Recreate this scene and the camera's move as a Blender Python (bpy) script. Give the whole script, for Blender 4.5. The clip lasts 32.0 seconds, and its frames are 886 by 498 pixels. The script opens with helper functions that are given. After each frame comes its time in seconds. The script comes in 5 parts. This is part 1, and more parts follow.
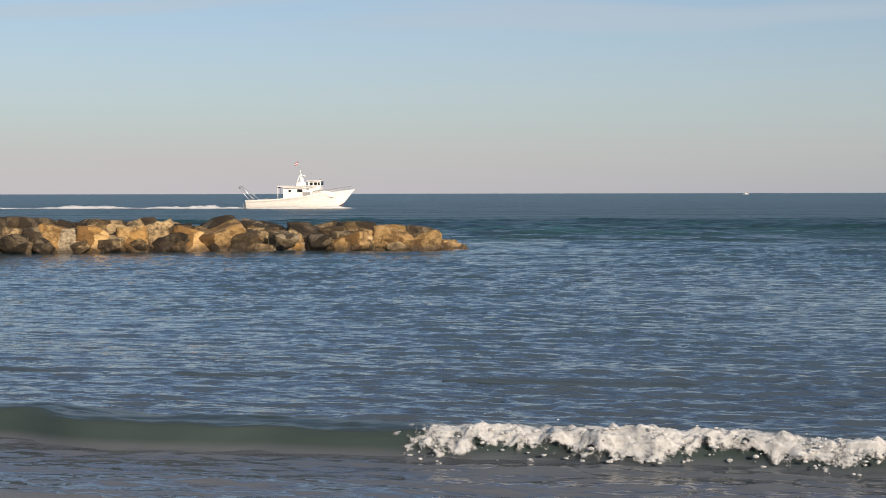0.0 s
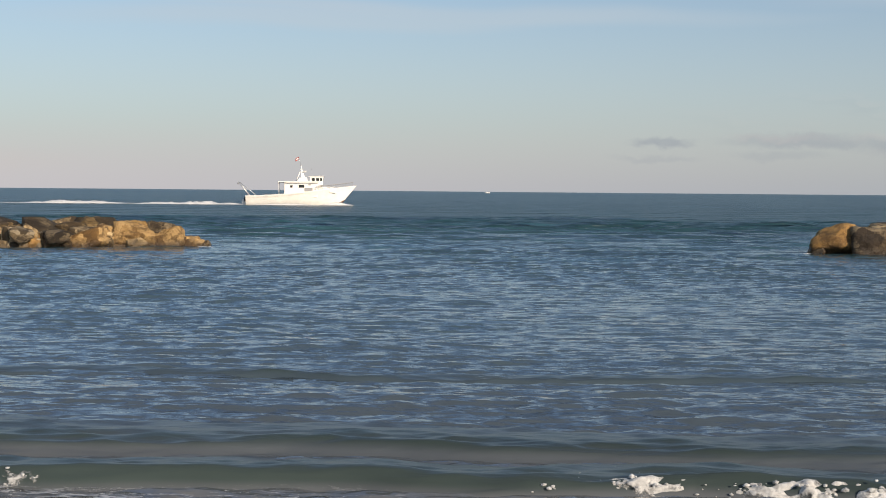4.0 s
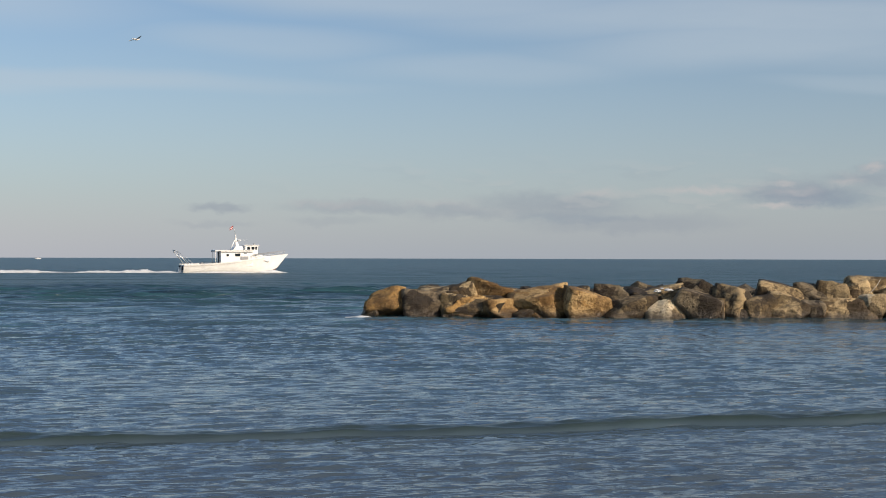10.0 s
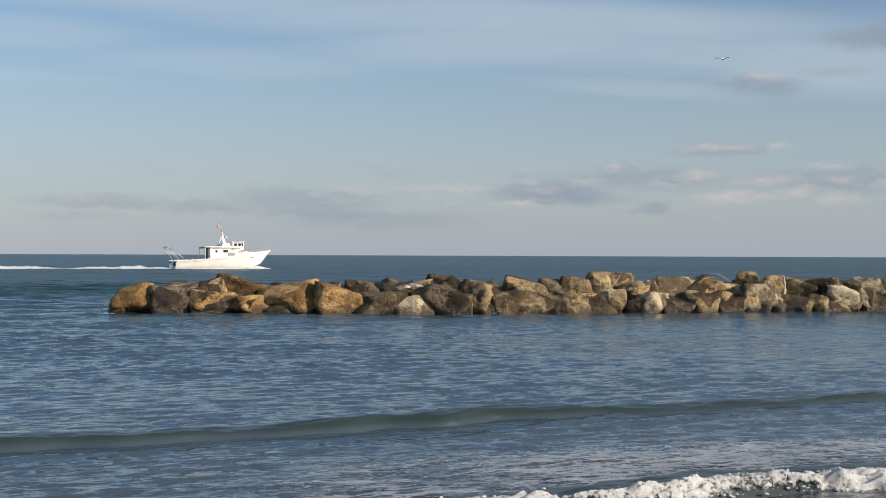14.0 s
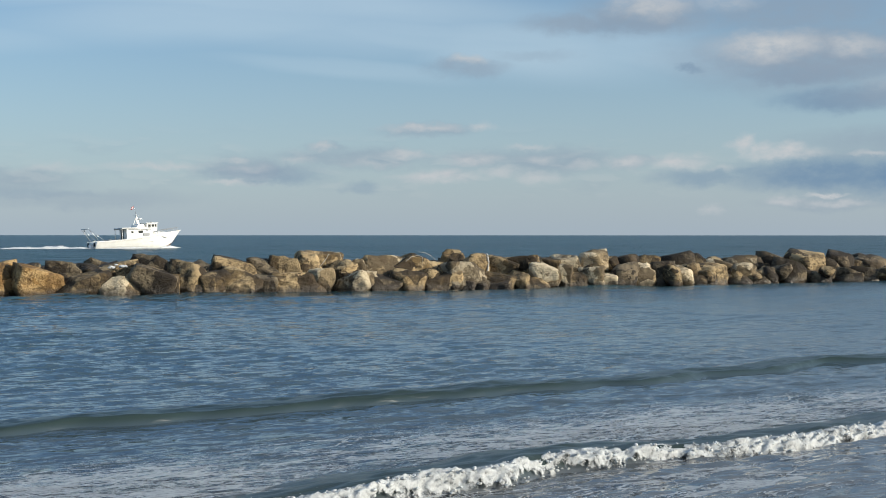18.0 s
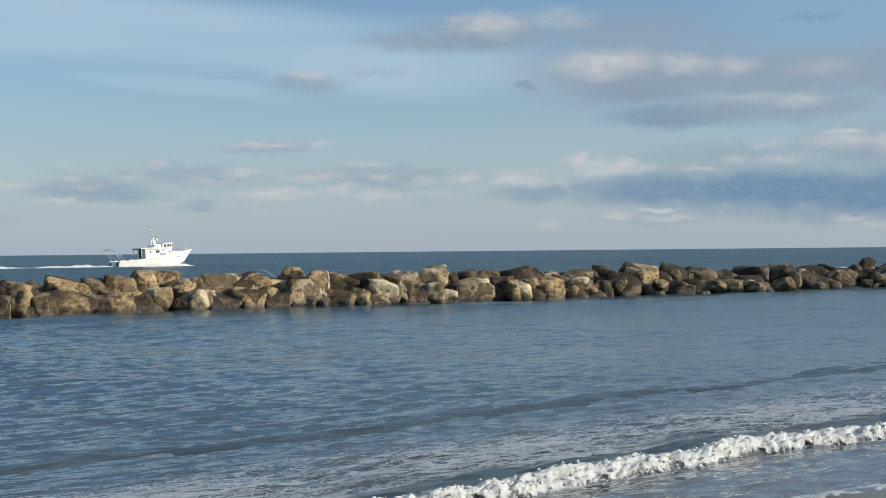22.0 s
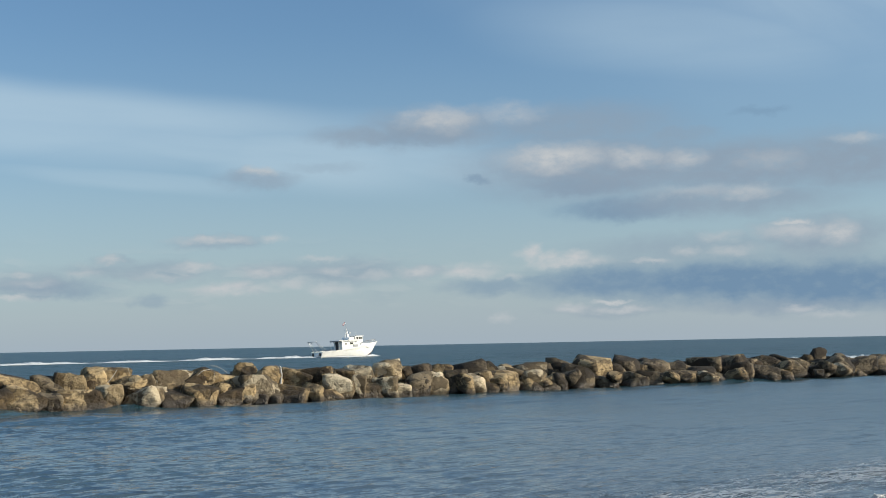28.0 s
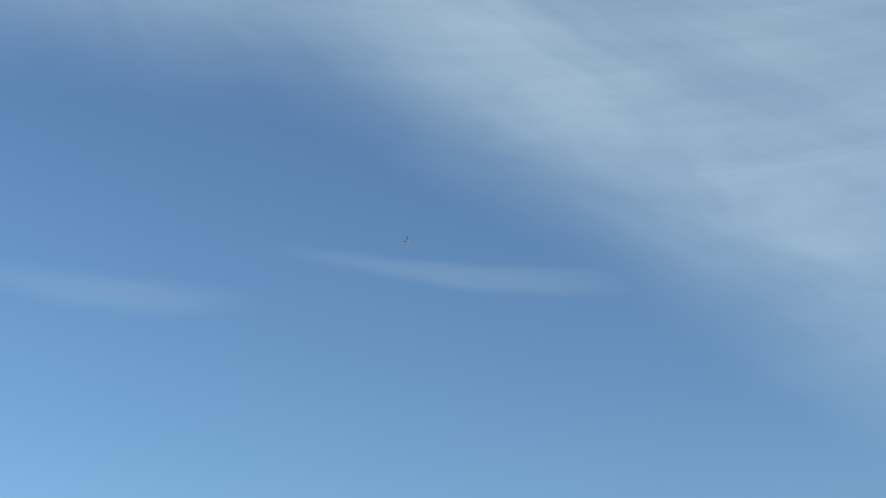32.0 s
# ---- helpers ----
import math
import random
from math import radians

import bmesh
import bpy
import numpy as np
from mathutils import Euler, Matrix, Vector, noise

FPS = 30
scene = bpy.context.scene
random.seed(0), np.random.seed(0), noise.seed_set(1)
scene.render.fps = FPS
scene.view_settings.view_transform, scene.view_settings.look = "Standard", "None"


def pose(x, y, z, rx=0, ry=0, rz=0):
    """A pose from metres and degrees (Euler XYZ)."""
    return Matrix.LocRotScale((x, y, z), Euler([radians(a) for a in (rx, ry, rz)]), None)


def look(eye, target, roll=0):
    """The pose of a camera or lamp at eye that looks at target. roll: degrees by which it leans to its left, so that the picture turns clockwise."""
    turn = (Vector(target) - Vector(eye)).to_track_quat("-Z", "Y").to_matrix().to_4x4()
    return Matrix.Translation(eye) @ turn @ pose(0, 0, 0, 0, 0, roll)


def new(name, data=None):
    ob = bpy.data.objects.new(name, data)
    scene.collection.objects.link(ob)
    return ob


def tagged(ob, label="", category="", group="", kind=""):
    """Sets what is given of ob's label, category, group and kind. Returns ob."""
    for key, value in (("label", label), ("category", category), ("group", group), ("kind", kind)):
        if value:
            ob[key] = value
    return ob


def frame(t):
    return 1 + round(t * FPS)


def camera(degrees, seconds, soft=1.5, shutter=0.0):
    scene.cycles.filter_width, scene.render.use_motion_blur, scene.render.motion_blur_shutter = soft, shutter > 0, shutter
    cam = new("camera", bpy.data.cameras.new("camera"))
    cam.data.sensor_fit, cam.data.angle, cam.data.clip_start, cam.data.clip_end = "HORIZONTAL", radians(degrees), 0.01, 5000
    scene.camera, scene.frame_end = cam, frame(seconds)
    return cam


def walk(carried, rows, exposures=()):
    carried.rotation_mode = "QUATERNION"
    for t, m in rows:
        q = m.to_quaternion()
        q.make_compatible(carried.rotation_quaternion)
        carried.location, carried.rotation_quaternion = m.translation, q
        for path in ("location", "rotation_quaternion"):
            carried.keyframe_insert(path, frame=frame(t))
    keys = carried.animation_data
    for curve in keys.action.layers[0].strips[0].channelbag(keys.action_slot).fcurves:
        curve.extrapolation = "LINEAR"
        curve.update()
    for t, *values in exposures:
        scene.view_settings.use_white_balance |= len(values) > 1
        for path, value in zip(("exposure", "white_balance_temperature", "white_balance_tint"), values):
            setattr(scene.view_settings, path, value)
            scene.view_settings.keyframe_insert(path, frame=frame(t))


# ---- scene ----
EYE = (0.0, 0.0, 2.0)
cam = camera(34.25, 32.0, soft=1.0)


def view(yaw, pitch, roll):
    """A pose at the eye: degrees to the right of +y, up, and the lean to the left."""
    a, e = radians(yaw), radians(pitch)
    way = Vector((math.sin(a) * math.cos(e), math.cos(a) * math.cos(e), math.sin(e)))
    return look(EYE, Vector(EYE) + 100 * way, roll)


walk(cam, [(t, view(yaw, pitch, roll)) for t, yaw, pitch, roll in (
    (0.0, -12.93, -2.23, -0.11),
    (0.5, -10.92, -1.88, 0.20),
    (1.0, -9.72, -2.81, 0.32),
    (1.5, -8.04, -2.97, 0.56),
    (2.0, -7.23, -2.67, 0.76),
    (2.5, -6.31, -2.09, 0.65),
    (4.5, -1.73, -2.36, 0.56),
    (5.0, -0.49, -1.91, 0.60),
    (5.5, 1.90, -1.21, 0.43),
    (6.0, 3.35, 0.39, 0.29),
    (6.5, 4.10, 1.96, 0.25),
    (7.0, 5.12, 2.59, 0.61),
    (7.5, 7.02, 1.71, 0.92),
    (8.0, 8.06, 0.91, 0.96),
    (8.5, 9.14, 0.89, 0.60),
    (9.0, 10.68, 0.73, 0.41),
    (9.5, 12.47, 0.50, 0.40),
    (10.0, 14.69, 0.36, 0.15),
    (10.5, 16.13, 0.53, 0.24),
    (11.0, 17.25, -0.01, 0.21),
    (11.5, 17.79, 0.21, 0.25),
    (12.0, 19.40, 0.74, 0.45),
    (12.5, 21.30, 0.75, 0.58),
    (13.0, 22.71, 0.90, 0.45),
    (13.5, 23.38, 0.46, 0.47),
    (14.0, 24.59, 0.24, 0.22),
    (14.5, 26.88, -0.52, -0.02),
    (15.0, 28.96, -1.05, -0.30),
    (15.5, 31.45, -1.58, -0.25),
    (17.5, 35.10, -0.38, -0.30),
    (18.0, 36.16, -0.57, 0.02),
    (18.5, 37.05, -0.72, -0.13),
    (19.0, 37.83, -0.58, -0.22),
    (19.5, 37.88, 0.61, -0.50),
    (20.0, 39.02, 0.51, -0.24),
    (20.5, 40.45, -0.07, -0.31),
    (21.0, 42.11, -0.52, -0.52),
    (21.5, 42.57, -0.08, -0.69),
    (22.0, 42.53, 0.07, -0.56),
    (22.5, 43.15, -0.09, -0.74),
    (23.0, 43.42, -0.34, -0.86),
    (23.5, 43.79, -0.09, -0.63),
    (24.0, 43.89, 0.19, -0.63),
    (24.5, 44.04, 1.11, -0.70),
    (25.0, 44.89, 1.56, -0.52),
    (25.5, 44.57, 1.68, -0.52),
    (27.5, 44.91, 2.84, -1.10),
    (28.0, 44.45, 3.77, -1.10),
    (28.5, 43.35, 4.76, -1.10),
    (29.0, 41.60, 6.48, -1.12),
    (29.5, 38.88, 9.59, -1.20),
    (30.0, 36.39, 13.15, -0.81),
    (30.5, 33.89, 15.79, -0.83),
    (31.0, 31.50, 18.41, -0.82),
    (31.5, 28.87, 20.52, -0.81),
    (32.0, 25.96, 22.92, -0.80),
)], exposures=(
    (0.0, -0.05, 6800, 17), (2.0, -0.04, 6720, 16), (5.0, 0.05, 6850, 16), (6.0, 0.03, 6750, 15), (7.0, -0.22, 6150, 9), (8.0, -0.08, 6480, 13), (9.0, -0.05, 6550, 15), (13.0, 0.0, 6500, 15),
    (15.5, 0.05, 6300, 11), (17.5, 0.1, 6000, 7), (25.0, 0.1, 6050, 8), (29.0, 0.05, 6000, 6), (30.0, 0.0, 5950, 8), (32.0, 0.34, 6050, 4),
))

# ---- world, sun ----
SUN_AZ, SUN_EL = 142.0, 19.0   # degrees from +y towards +x, and above the horizon
world = bpy.data.worlds.new("sky")
scene.world = world
world.use_nodes = True


class Net:
    """Short hand for a node tree."""

    def __init__(self, tree):
        self.tree, self.nodes = tree, tree.nodes
        self.nodes.clear()

    def add(self, kind, **values):
        node = self.nodes.new(kind)
        for key, value in values.items():
            setattr(node, key, value)
        return node

    def put(self, socket, value):
        if isinstance(value, bpy.types.NodeSocket):
            self.tree.links.new(value, socket)
        elif value is not None:
            socket.default_value = value

    def math(self, op, a, b=None, c=None, clamp=False):
        node = self.add("ShaderNodeMath", operation=op, use_clamp=clamp)
        for socket, value in zip(node.inputs, (a, b, c)):
            self.put(socket, value)
        return node.outputs[0]

    def vec(self, op, a, b=None):
        node = self.add("ShaderNodeVectorMath", operation=op)
        self.put(node.inputs[0], a)
        self.put(node.inputs[1], b)
        return node.outputs["Value"] if op in ("LENGTH", "DOT_PRODUCT") else node.outputs[0]

    def xyz(self, x, y, z):
        node = self.add("ShaderNodeCombineXYZ")
        for socket, value in zip(node.inputs, (x, y, z)):
            self.put(socket, value)
        return node.outputs[0]

    def noise(self, vector, scale, detail=4.0, rough=0.55, warp=0.0, color=False):
        node = self.add("ShaderNodeTexNoise")
        self.put(node.inputs["Vector"], vector)
        for key, value in (("Scale", scale), ("Detail", detail), ("Roughness", rough), ("Distortion", warp)):
            self.put(node.inputs[key], value)
        return node.outputs["Color" if color else 0]

    def ramp(self, value, a, b, lo=0.0, hi=1.0, smooth=True):
        node = self.add("ShaderNodeMapRange", interpolation_type="SMOOTHSTEP" if smooth else "LINEAR")
        for socket, v in zip(node.inputs, (value, a, b, lo, hi)):
            self.put(socket, v)
        return node.outputs[0]

    def mix(self, factor, a, b, blend="MIX"):
        node = self.add("ShaderNodeMix", data_type="RGBA", blend_type=blend)
        self.put(node.inputs[0], factor)
        self.put(node.inputs[6], (*a, 1.0) if isinstance(a, tuple) and len(a) == 3 else a)
        self.put(node.inputs[7], (*b, 1.0) if isinstance(b, tuple) and len(b) == 3 else b)
        return node.outputs[2]

    def link(self, a, b):
        self.tree.links.new(a, b)


def build_sky():
    net = Net(world.node_tree)
    sky = net.add("ShaderNodeTexSky", sky_type="NISHITA", sun_disc=False)
    sky.sun_elevation, sky.sun_rotation = radians(SUN_EL), radians(SUN_AZ)
    sky.air_density, sky.dust_density, sky.ozone_density = 1.0, 1.0, 1.6
    way = net.add("ShaderNodeTexCoord").outputs["Generated"]
    part = net.add("ShaderNodeSeparateXYZ")
    net.link(way, part.inputs[0])
    az = net.math("MULTIPLY", net.math("ARCTAN2", part.outputs[0], part.outputs[1]), 57.2958)
    el = net.math("MULTIPLY", net.math("ARCSINE", part.outputs[2]), 57.2958)
    place = net.xyz(az, el, 0.0)
    color = net.mix(1.0, sky.outputs[0], SKY_TINT, "MULTIPLY")
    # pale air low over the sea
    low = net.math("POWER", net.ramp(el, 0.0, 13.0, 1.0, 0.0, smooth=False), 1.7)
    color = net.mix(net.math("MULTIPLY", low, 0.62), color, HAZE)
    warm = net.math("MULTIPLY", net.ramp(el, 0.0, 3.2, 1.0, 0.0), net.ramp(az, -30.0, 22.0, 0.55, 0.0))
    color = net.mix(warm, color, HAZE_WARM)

    # thin high cloud in streaks: az, el, half width, half height, turn, strength
    streaky = net.noise(net.vec("MULTIPLY", place, (0.035, 0.22, 1.0)), 1.0, 5.0, 0.6, 1.2)
    fine = net.noise(net.vec("MULTIPLY", place, (0.10, 0.75, 1.0)), 1.0, 4.0, 0.6, 0.8)
    bend = net.vec("MULTIPLY", net.vec("SUBTRACT", net.noise(net.vec("MULTIPLY", place, (0.05, 0.12, 1.0)), 1.0, 3.0, 0.5, 0.0, True), (0.5, 0.5, 0.5)), (6.0, 2.2, 0.0))
    soft_place = net.vec("ADD", place, bend)
    veil = None
    for a, e, w, h, turn, s in VEILS:
        node = net.add("ShaderNodeMapping", vector_type="TEXTURE")
        net.link(soft_place, node.inputs[0])
        node.inputs[1].default_value, node.inputs[2].default_value, node.inputs[3].default_value = (a, e, 0), (0, 0, radians(turn)), (w, h, 1)
        spot = net.ramp(net.vec("LENGTH", node.outputs[0]), 0.25, 1.0, s, 0.0)
        veil = spot if veil is None else net.math("MAXIMUM", veil, spot)
    # one broad sheet of high cloud that comes down towards the right
    slant = net.add("ShaderNodeMapping", vector_type="TEXTURE")
    net.link(soft_place, slant.inputs[0])
    slant.inputs[2].default_value = (0, 0, radians(-30))
    combed = net.noise(net.vec("MULTIPLY", slant.outputs[0], (0.05, 0.20, 1.0)), 1.0, 5.0, 0.55, 0.6)
    split = net.add("ShaderNodeSeparateXYZ")
    net.link(soft_place, split.inputs[0])
    rise = net.math("SUBTRACT", split.outputs[1], net.ramp(split.outputs[0], 17.0, 59.0, 30.0, 9.2))
    sheet = net.math("MULTIPLY", net.ramp(rise, -2.5, 5.5, 0.0, 0.46), net.ramp(combed, 0.25, 0.75, 0.62, 1.12))
    veil = net.math("MAXIMUM", veil, sheet)
    thin = net.math("MULTIPLY", veil, net.math("ADD", 0.45, net.math("ADD", net.math("MULTIPLY", streaky, 0.8), net.math("MULTIPLY", fine, 0.3))), clamp=True)
    color = net.mix(thin, color, VEIL)

    # heaped clouds, the blue-grey bank first, then grey bodies, then the sunlit tops
    wobble = net.vec("SUBTRACT", net.noise(net.vec("MULTIPLY", place, (0.9, 1.5, 1.0)), 1.0, 5.0, 0.58, 0.0, True), (0.5, 0.5, 0.5))
    rough_place = net.vec("ADD", place, net.vec("MULTIPLY", wobble, (1.5, 0.75, 0.0)))
    small = net.noise(net.vec("MULTIPLY", place, (1.3, 2.3, 1.0)), 1.0, 5.0, 0.6)
    for band, tone, soft, grow, least in ((BANK, BANK_SHADE, 0.2, 1.25, 0.85), (GREY_CLOUDS, CLOUD_SHADE, 0.25, 1.5, 0.8), (LIT, CLOUD_LIT, 0.0, 1.45, 0.5)):
        body = None
        for a, e, w, h, s in band:
            w = w * (1.35 if band is LIT else 1.0)
            node = net.add("ShaderNodeVectorMath", operation="MULTIPLY_ADD")
            net.link(rough_place, node.inputs[0])
            node.inputs[1].default_value, node.inputs[2].default_value = (1 / w / grow, 1 / h / grow, 0), (-a / w / grow, -e / h / grow, 0)
            spot = net.ramp(net.vec("LENGTH", node.outputs[0]), soft, 1.15, s, 0.0)
            body = spot if body is None else net.math("MAXIMUM", body, spot)
        color = net.mix(net.math("MULTIPLY", body, net.ramp(small, 0.25, 0.6, least, 1.05), clamp=True), color, tone)
    # small broken cloud low over the horizon
    flock = net.noise(net.vec("MULTIPLY", place, (0.42, 1.5, 1.0)), 1.0, 3.0, 0.5, 0.2)
    above = net.noise(net.vec("MULTIPLY", net.vec("ADD", place, (0.25, 0.22, 0.0)), (0.42, 1.5, 1.0)), 1.0, 3.0, 0.5, 0.2)
    belt = net.math("MULTIPLY", net.math("MULTIPLY", net.ramp(el, 1.0, 2.2), net.ramp(el, 3.0, 4.6, 1.0, 0.0)), net.math("MULTIPLY", net.ramp(az, 2.0, 22.0), net.ramp(az, 42.0, 52.0, 1.0, 0.0)))
    flock_body = net.math("MULTIPLY", belt, net.ramp(flock, 0.45, 0.70, 0.0, 0.16))
    flock_color = net.mix(net.ramp(net.math("SUBTRACT", flock, above), -0.02, 0.10), CLOUD_SHADE, CLOUD_LIT)
    color = net.mix(flock_body, color, flock_color)
    back = net.add("ShaderNodeBackground")
    net.link(color, back.inputs[0])
    back.inputs[1].default_value = SKY_STRENGTH
    net.link(back.outputs[0], net.add("ShaderNodeOutputWorld").inputs[0])


SKY_STRENGTH = 0.10
SKY_TINT = (0.88, 1.0, 1.13)
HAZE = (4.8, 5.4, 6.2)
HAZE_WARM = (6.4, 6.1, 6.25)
VEIL = (4.9, 5.85, 6.4)
CLOUD_SHADE, BANK_SHADE, CLOUD_LIT = (2.75, 3.25, 3.85), (1.75, 2.6, 3.6), (5.5, 5.35, 5.2)
VEILS, BANK, GREY_CLOUDS, LIT = [], [], [], []


def veil(az, el, wide, high, turn, strength):
    """A streak of thin high cloud, in degrees."""
    VEILS.append((az, el, wide, high, turn, strength))


def cloud(band, az, el, wide, high, strength):
    """One billow of a heaped cloud, in degrees."""
    band.append((az, el, wide, high, strength))


veil(31.0, 8.52, 11.8, 2.03, -1.8, 0.42)
veil(42.4, 7.85, 6.8, 1.49, -6.3, 0.36)
veil(26.9, 22.27, 10.0, 0.59, -5.0, 0.09)
veil(11.5, 20.97, 7.1, 0.97, -2.9, 0.08)
veil(27.8, 22.04, 8.5, 0.65, -6.1, 0.10)
veil(-6.5, 9.61, 13.1, 1.62, -0.3, 0.4)
veil(13.0, 10.19, 16.3, 1.35, -3.1, 0.5)
veil(-7.2, 6.67, 14.7, 0.65, 0.9, 0.42)
veil(8.0, 8.39, 7.1, 0.92, -1.0, 0.3)
veil(27.2, 9.16, 20.7, 1.40, -1.7, 0.55)
veil(17.1, 7.41, 8.6, 0.81, -0.1, 0.3)
veil(34.8, 7.94, 10.4, 1.13, -3.7, 0.45)
veil(32.8, 6.50, 5.3, 0.59, -4.6, 0.28)
veil(-25.3, 7.16, 14.2, 0.43, 2.0, 0.45)
veil(-2.6, 6.92, 17.9, 0.54, -1.1, 0.45)
veil(27.4, 8.29, 11.7, 1.40, 2.4, 0.5)
veil(39.3, 7.50, 8.2, 1.89, -4.5, 0.5)
veil(31.6, 6.50, 6.6, 0.54, -3.8, 0.3)
veil(43.1, 7.47, 6.9, 1.35, -7.0, 0.42)
veil(54.5, 11.64, 10.0, 2.43, -9.7, 0.35)
cloud(BANK, 56.01, 2.22, 6.28, 0.88, 1)
cloud(BANK, 51.42, 2.30, 4.16, 0.71, 0.85)
cloud(BANK, 59.62, 2.04, 5.07, 1.04, 1)
cloud(BANK, 46.51, 2.25, 2.02, 0.36, 0.5)
cloud(BANK, 48.31, 2.45, 1.34, 0.31, 0.5)
cloud(BANK, 29.27, 2.35, 2.34, 0.35, 0.45)
cloud(BANK, 32.91, 1.95, 0.76, 0.27, 0.35)
cloud(BANK, 45.88, 6.51, 0.54, 0.13, 0.6)
cloud(BANK, 51.67, 5.18, 2.63, 0.44, 0.75)
cloud(BANK, 50.13, 6.17, 1.99, 0.35, 0.65)
cloud(BANK, 43.42, 8.27, 2.03, 0.35, 0.5)
cloud(BANK, 57.15, 8.82, 1.06, 0.19, 0.35)
cloud(BANK, 19.87, 1.62, 2.69, 0.20, 0.25)
cloud(GREY_CLOUDS, 41.39, 8.32, 1.69, 0.37, 0.7)
cloud(GREY_CLOUDS, 44.32, 8.57, 2.48, 0.66, 0.85)
cloud(GREY_CLOUDS, 49.71, 8.54, 3.54, 0.74, 0.65)
cloud(GREY_CLOUDS, 53.90, 8.04, 1.31, 0.28, 0.55)
cloud(GREY_CLOUDS, 51.03, 6.85, 4.60, 1.10, 0.9)
cloud(GREY_CLOUDS, 47.23, 7.04, 1.34, 0.58, 0.5)
cloud(GREY_CLOUDS, 56.49, 6.69, 4.21, 0.95, 0.85)
cloud(GREY_CLOUDS, 60.29, 6.75, 2.86, 0.94, 0.85)
cloud(GREY_CLOUDS, 55.40, 5.42, 4.04, 0.57, 0.75)
cloud(GREY_CLOUDS, 37.13, 6.66, 1.34, 0.33, 0.6)
cloud(GREY_CLOUDS, 39.81, 7.11, 1.35, 0.18, 0.25)
cloud(GREY_CLOUDS, 35.55, 4.16, 1.59, 0.24, 0.55)
cloud(GREY_CLOUDS, 32.48, 3.05, 2.84, 0.35, 0.5)
cloud(GREY_CLOUDS, 31.62, 3.44, 0.86, 0.18, 0.4)
cloud(GREY_CLOUDS, 28.64, 2.56, 1.80, 0.39, 0.55)
cloud(GREY_CLOUDS, 37.54, 3.04, 1.34, 0.29, 0.45)
cloud(GREY_CLOUDS, 40.22, 2.94, 2.47, 0.45, 0.5)
cloud(GREY_CLOUDS, 43.37, 2.91, 0.90, 0.25, 0.4)
cloud(GREY_CLOUDS, 54.29, 3.58, 3.66, 0.49, 0.5)
cloud(GREY_CLOUDS, 59.22, 3.89, 2.28, 0.73, 0.75)
cloud(GREY_CLOUDS, 52.10, 3.18, 2.19, 0.29, 0.4)
cloud(GREY_CLOUDS, 50.97, 1.19, 1.99, 0.22, 0.4)
cloud(GREY_CLOUDS, 57.50, 1.21, 3.35, 0.24, 0.4)
cloud(GREY_CLOUDS, 5.83, 1.95, 0.98, 0.15, 0.5)
cloud(GREY_CLOUDS, 11.33, 2.04, 2.46, 0.22, 0.4)
cloud(GREY_CLOUDS, 15.36, 1.88, 2.03, 0.29, 0.4)
cloud(GREY_CLOUDS, 18.96, 2.07, 2.69, 0.45, 0.45)
cloud(GREY_CLOUDS, 22.11, 1.40, 3.33, 0.34, 0.35)
cloud(GREY_CLOUDS, 10.22, 1.47, 1.33, 0.18, 0.2)
cloud(GREY_CLOUDS, 5.62, 1.37, 1.30, 0.13, 0.2)
cloud(GREY_CLOUDS, 24.34, 1.29, 1.33, 0.16, 0.2)
cloud(LIT, 44.55, 8.96, 1.01, 0.48, 0.7)
cloud(LIT, 43.43, 9.08, 0.56, 0.26, 0.5)
cloud(LIT, 47.25, 9.14, 0.90, 0.39, 0.4)
cloud(LIT, 49.03, 7.30, 1.38, 0.49, 0.95)
cloud(LIT, 52.14, 7.27, 0.79, 0.39, 0.7)
cloud(LIT, 54.00, 7.10, 0.65, 0.33, 0.6)
cloud(LIT, 57.35, 6.87, 0.85, 0.35, 0.3)
cloud(LIT, 60.71, 7.63, 0.62, 0.19, 0.5)
cloud(LIT, 56.48, 5.71, 0.77, 0.24, 0.6)
cloud(LIT, 54.53, 5.77, 1.30, 0.24, 0.35)
cloud(LIT, 37.24, 6.93, 0.44, 0.18, 0.7)
cloud(LIT, 35.33, 4.25, 1.06, 0.16, 0.7)
cloud(LIT, 37.77, 4.27, 0.33, 0.16, 0.6)
cloud(LIT, 31.41, 3.51, 0.34, 0.13, 0.6)
cloud(LIT, 30.34, 2.96, 0.47, 0.15, 0.5)
cloud(LIT, 33.35, 2.83, 0.87, 0.11, 0.4)
cloud(LIT, 34.77, 3.18, 0.57, 0.18, 0.7)
cloud(LIT, 35.98, 2.33, 0.97, 0.24, 0.95)
cloud(LIT, 35.10, 2.34, 0.66, 0.16, 0.5)
cloud(LIT, 37.31, 3.00, 0.71, 0.22, 0.7)
cloud(LIT, 38.42, 2.50, 0.58, 0.18, 0.6)
cloud(LIT, 39.99, 2.31, 0.67, 0.22, 0.6)
cloud(LIT, 39.55, 3.50, 0.58, 0.11, 0.5)
cloud(LIT, 40.11, 2.98, 0.36, 0.16, 0.5)
cloud(LIT, 41.68, 2.75, 0.49, 0.16, 0.5)
cloud(LIT, 43.37, 2.91, 0.54, 0.22, 0.8)
cloud(LIT, 45.39, 2.85, 0.74, 0.27, 1)
cloud(LIT, 47.98, 3.53, 0.31, 0.34, 0.95)
cloud(LIT, 49.43, 3.22, 1.02, 0.27, 1)
cloud(LIT, 48.43, 3.28, 0.36, 0.20, 0.8)
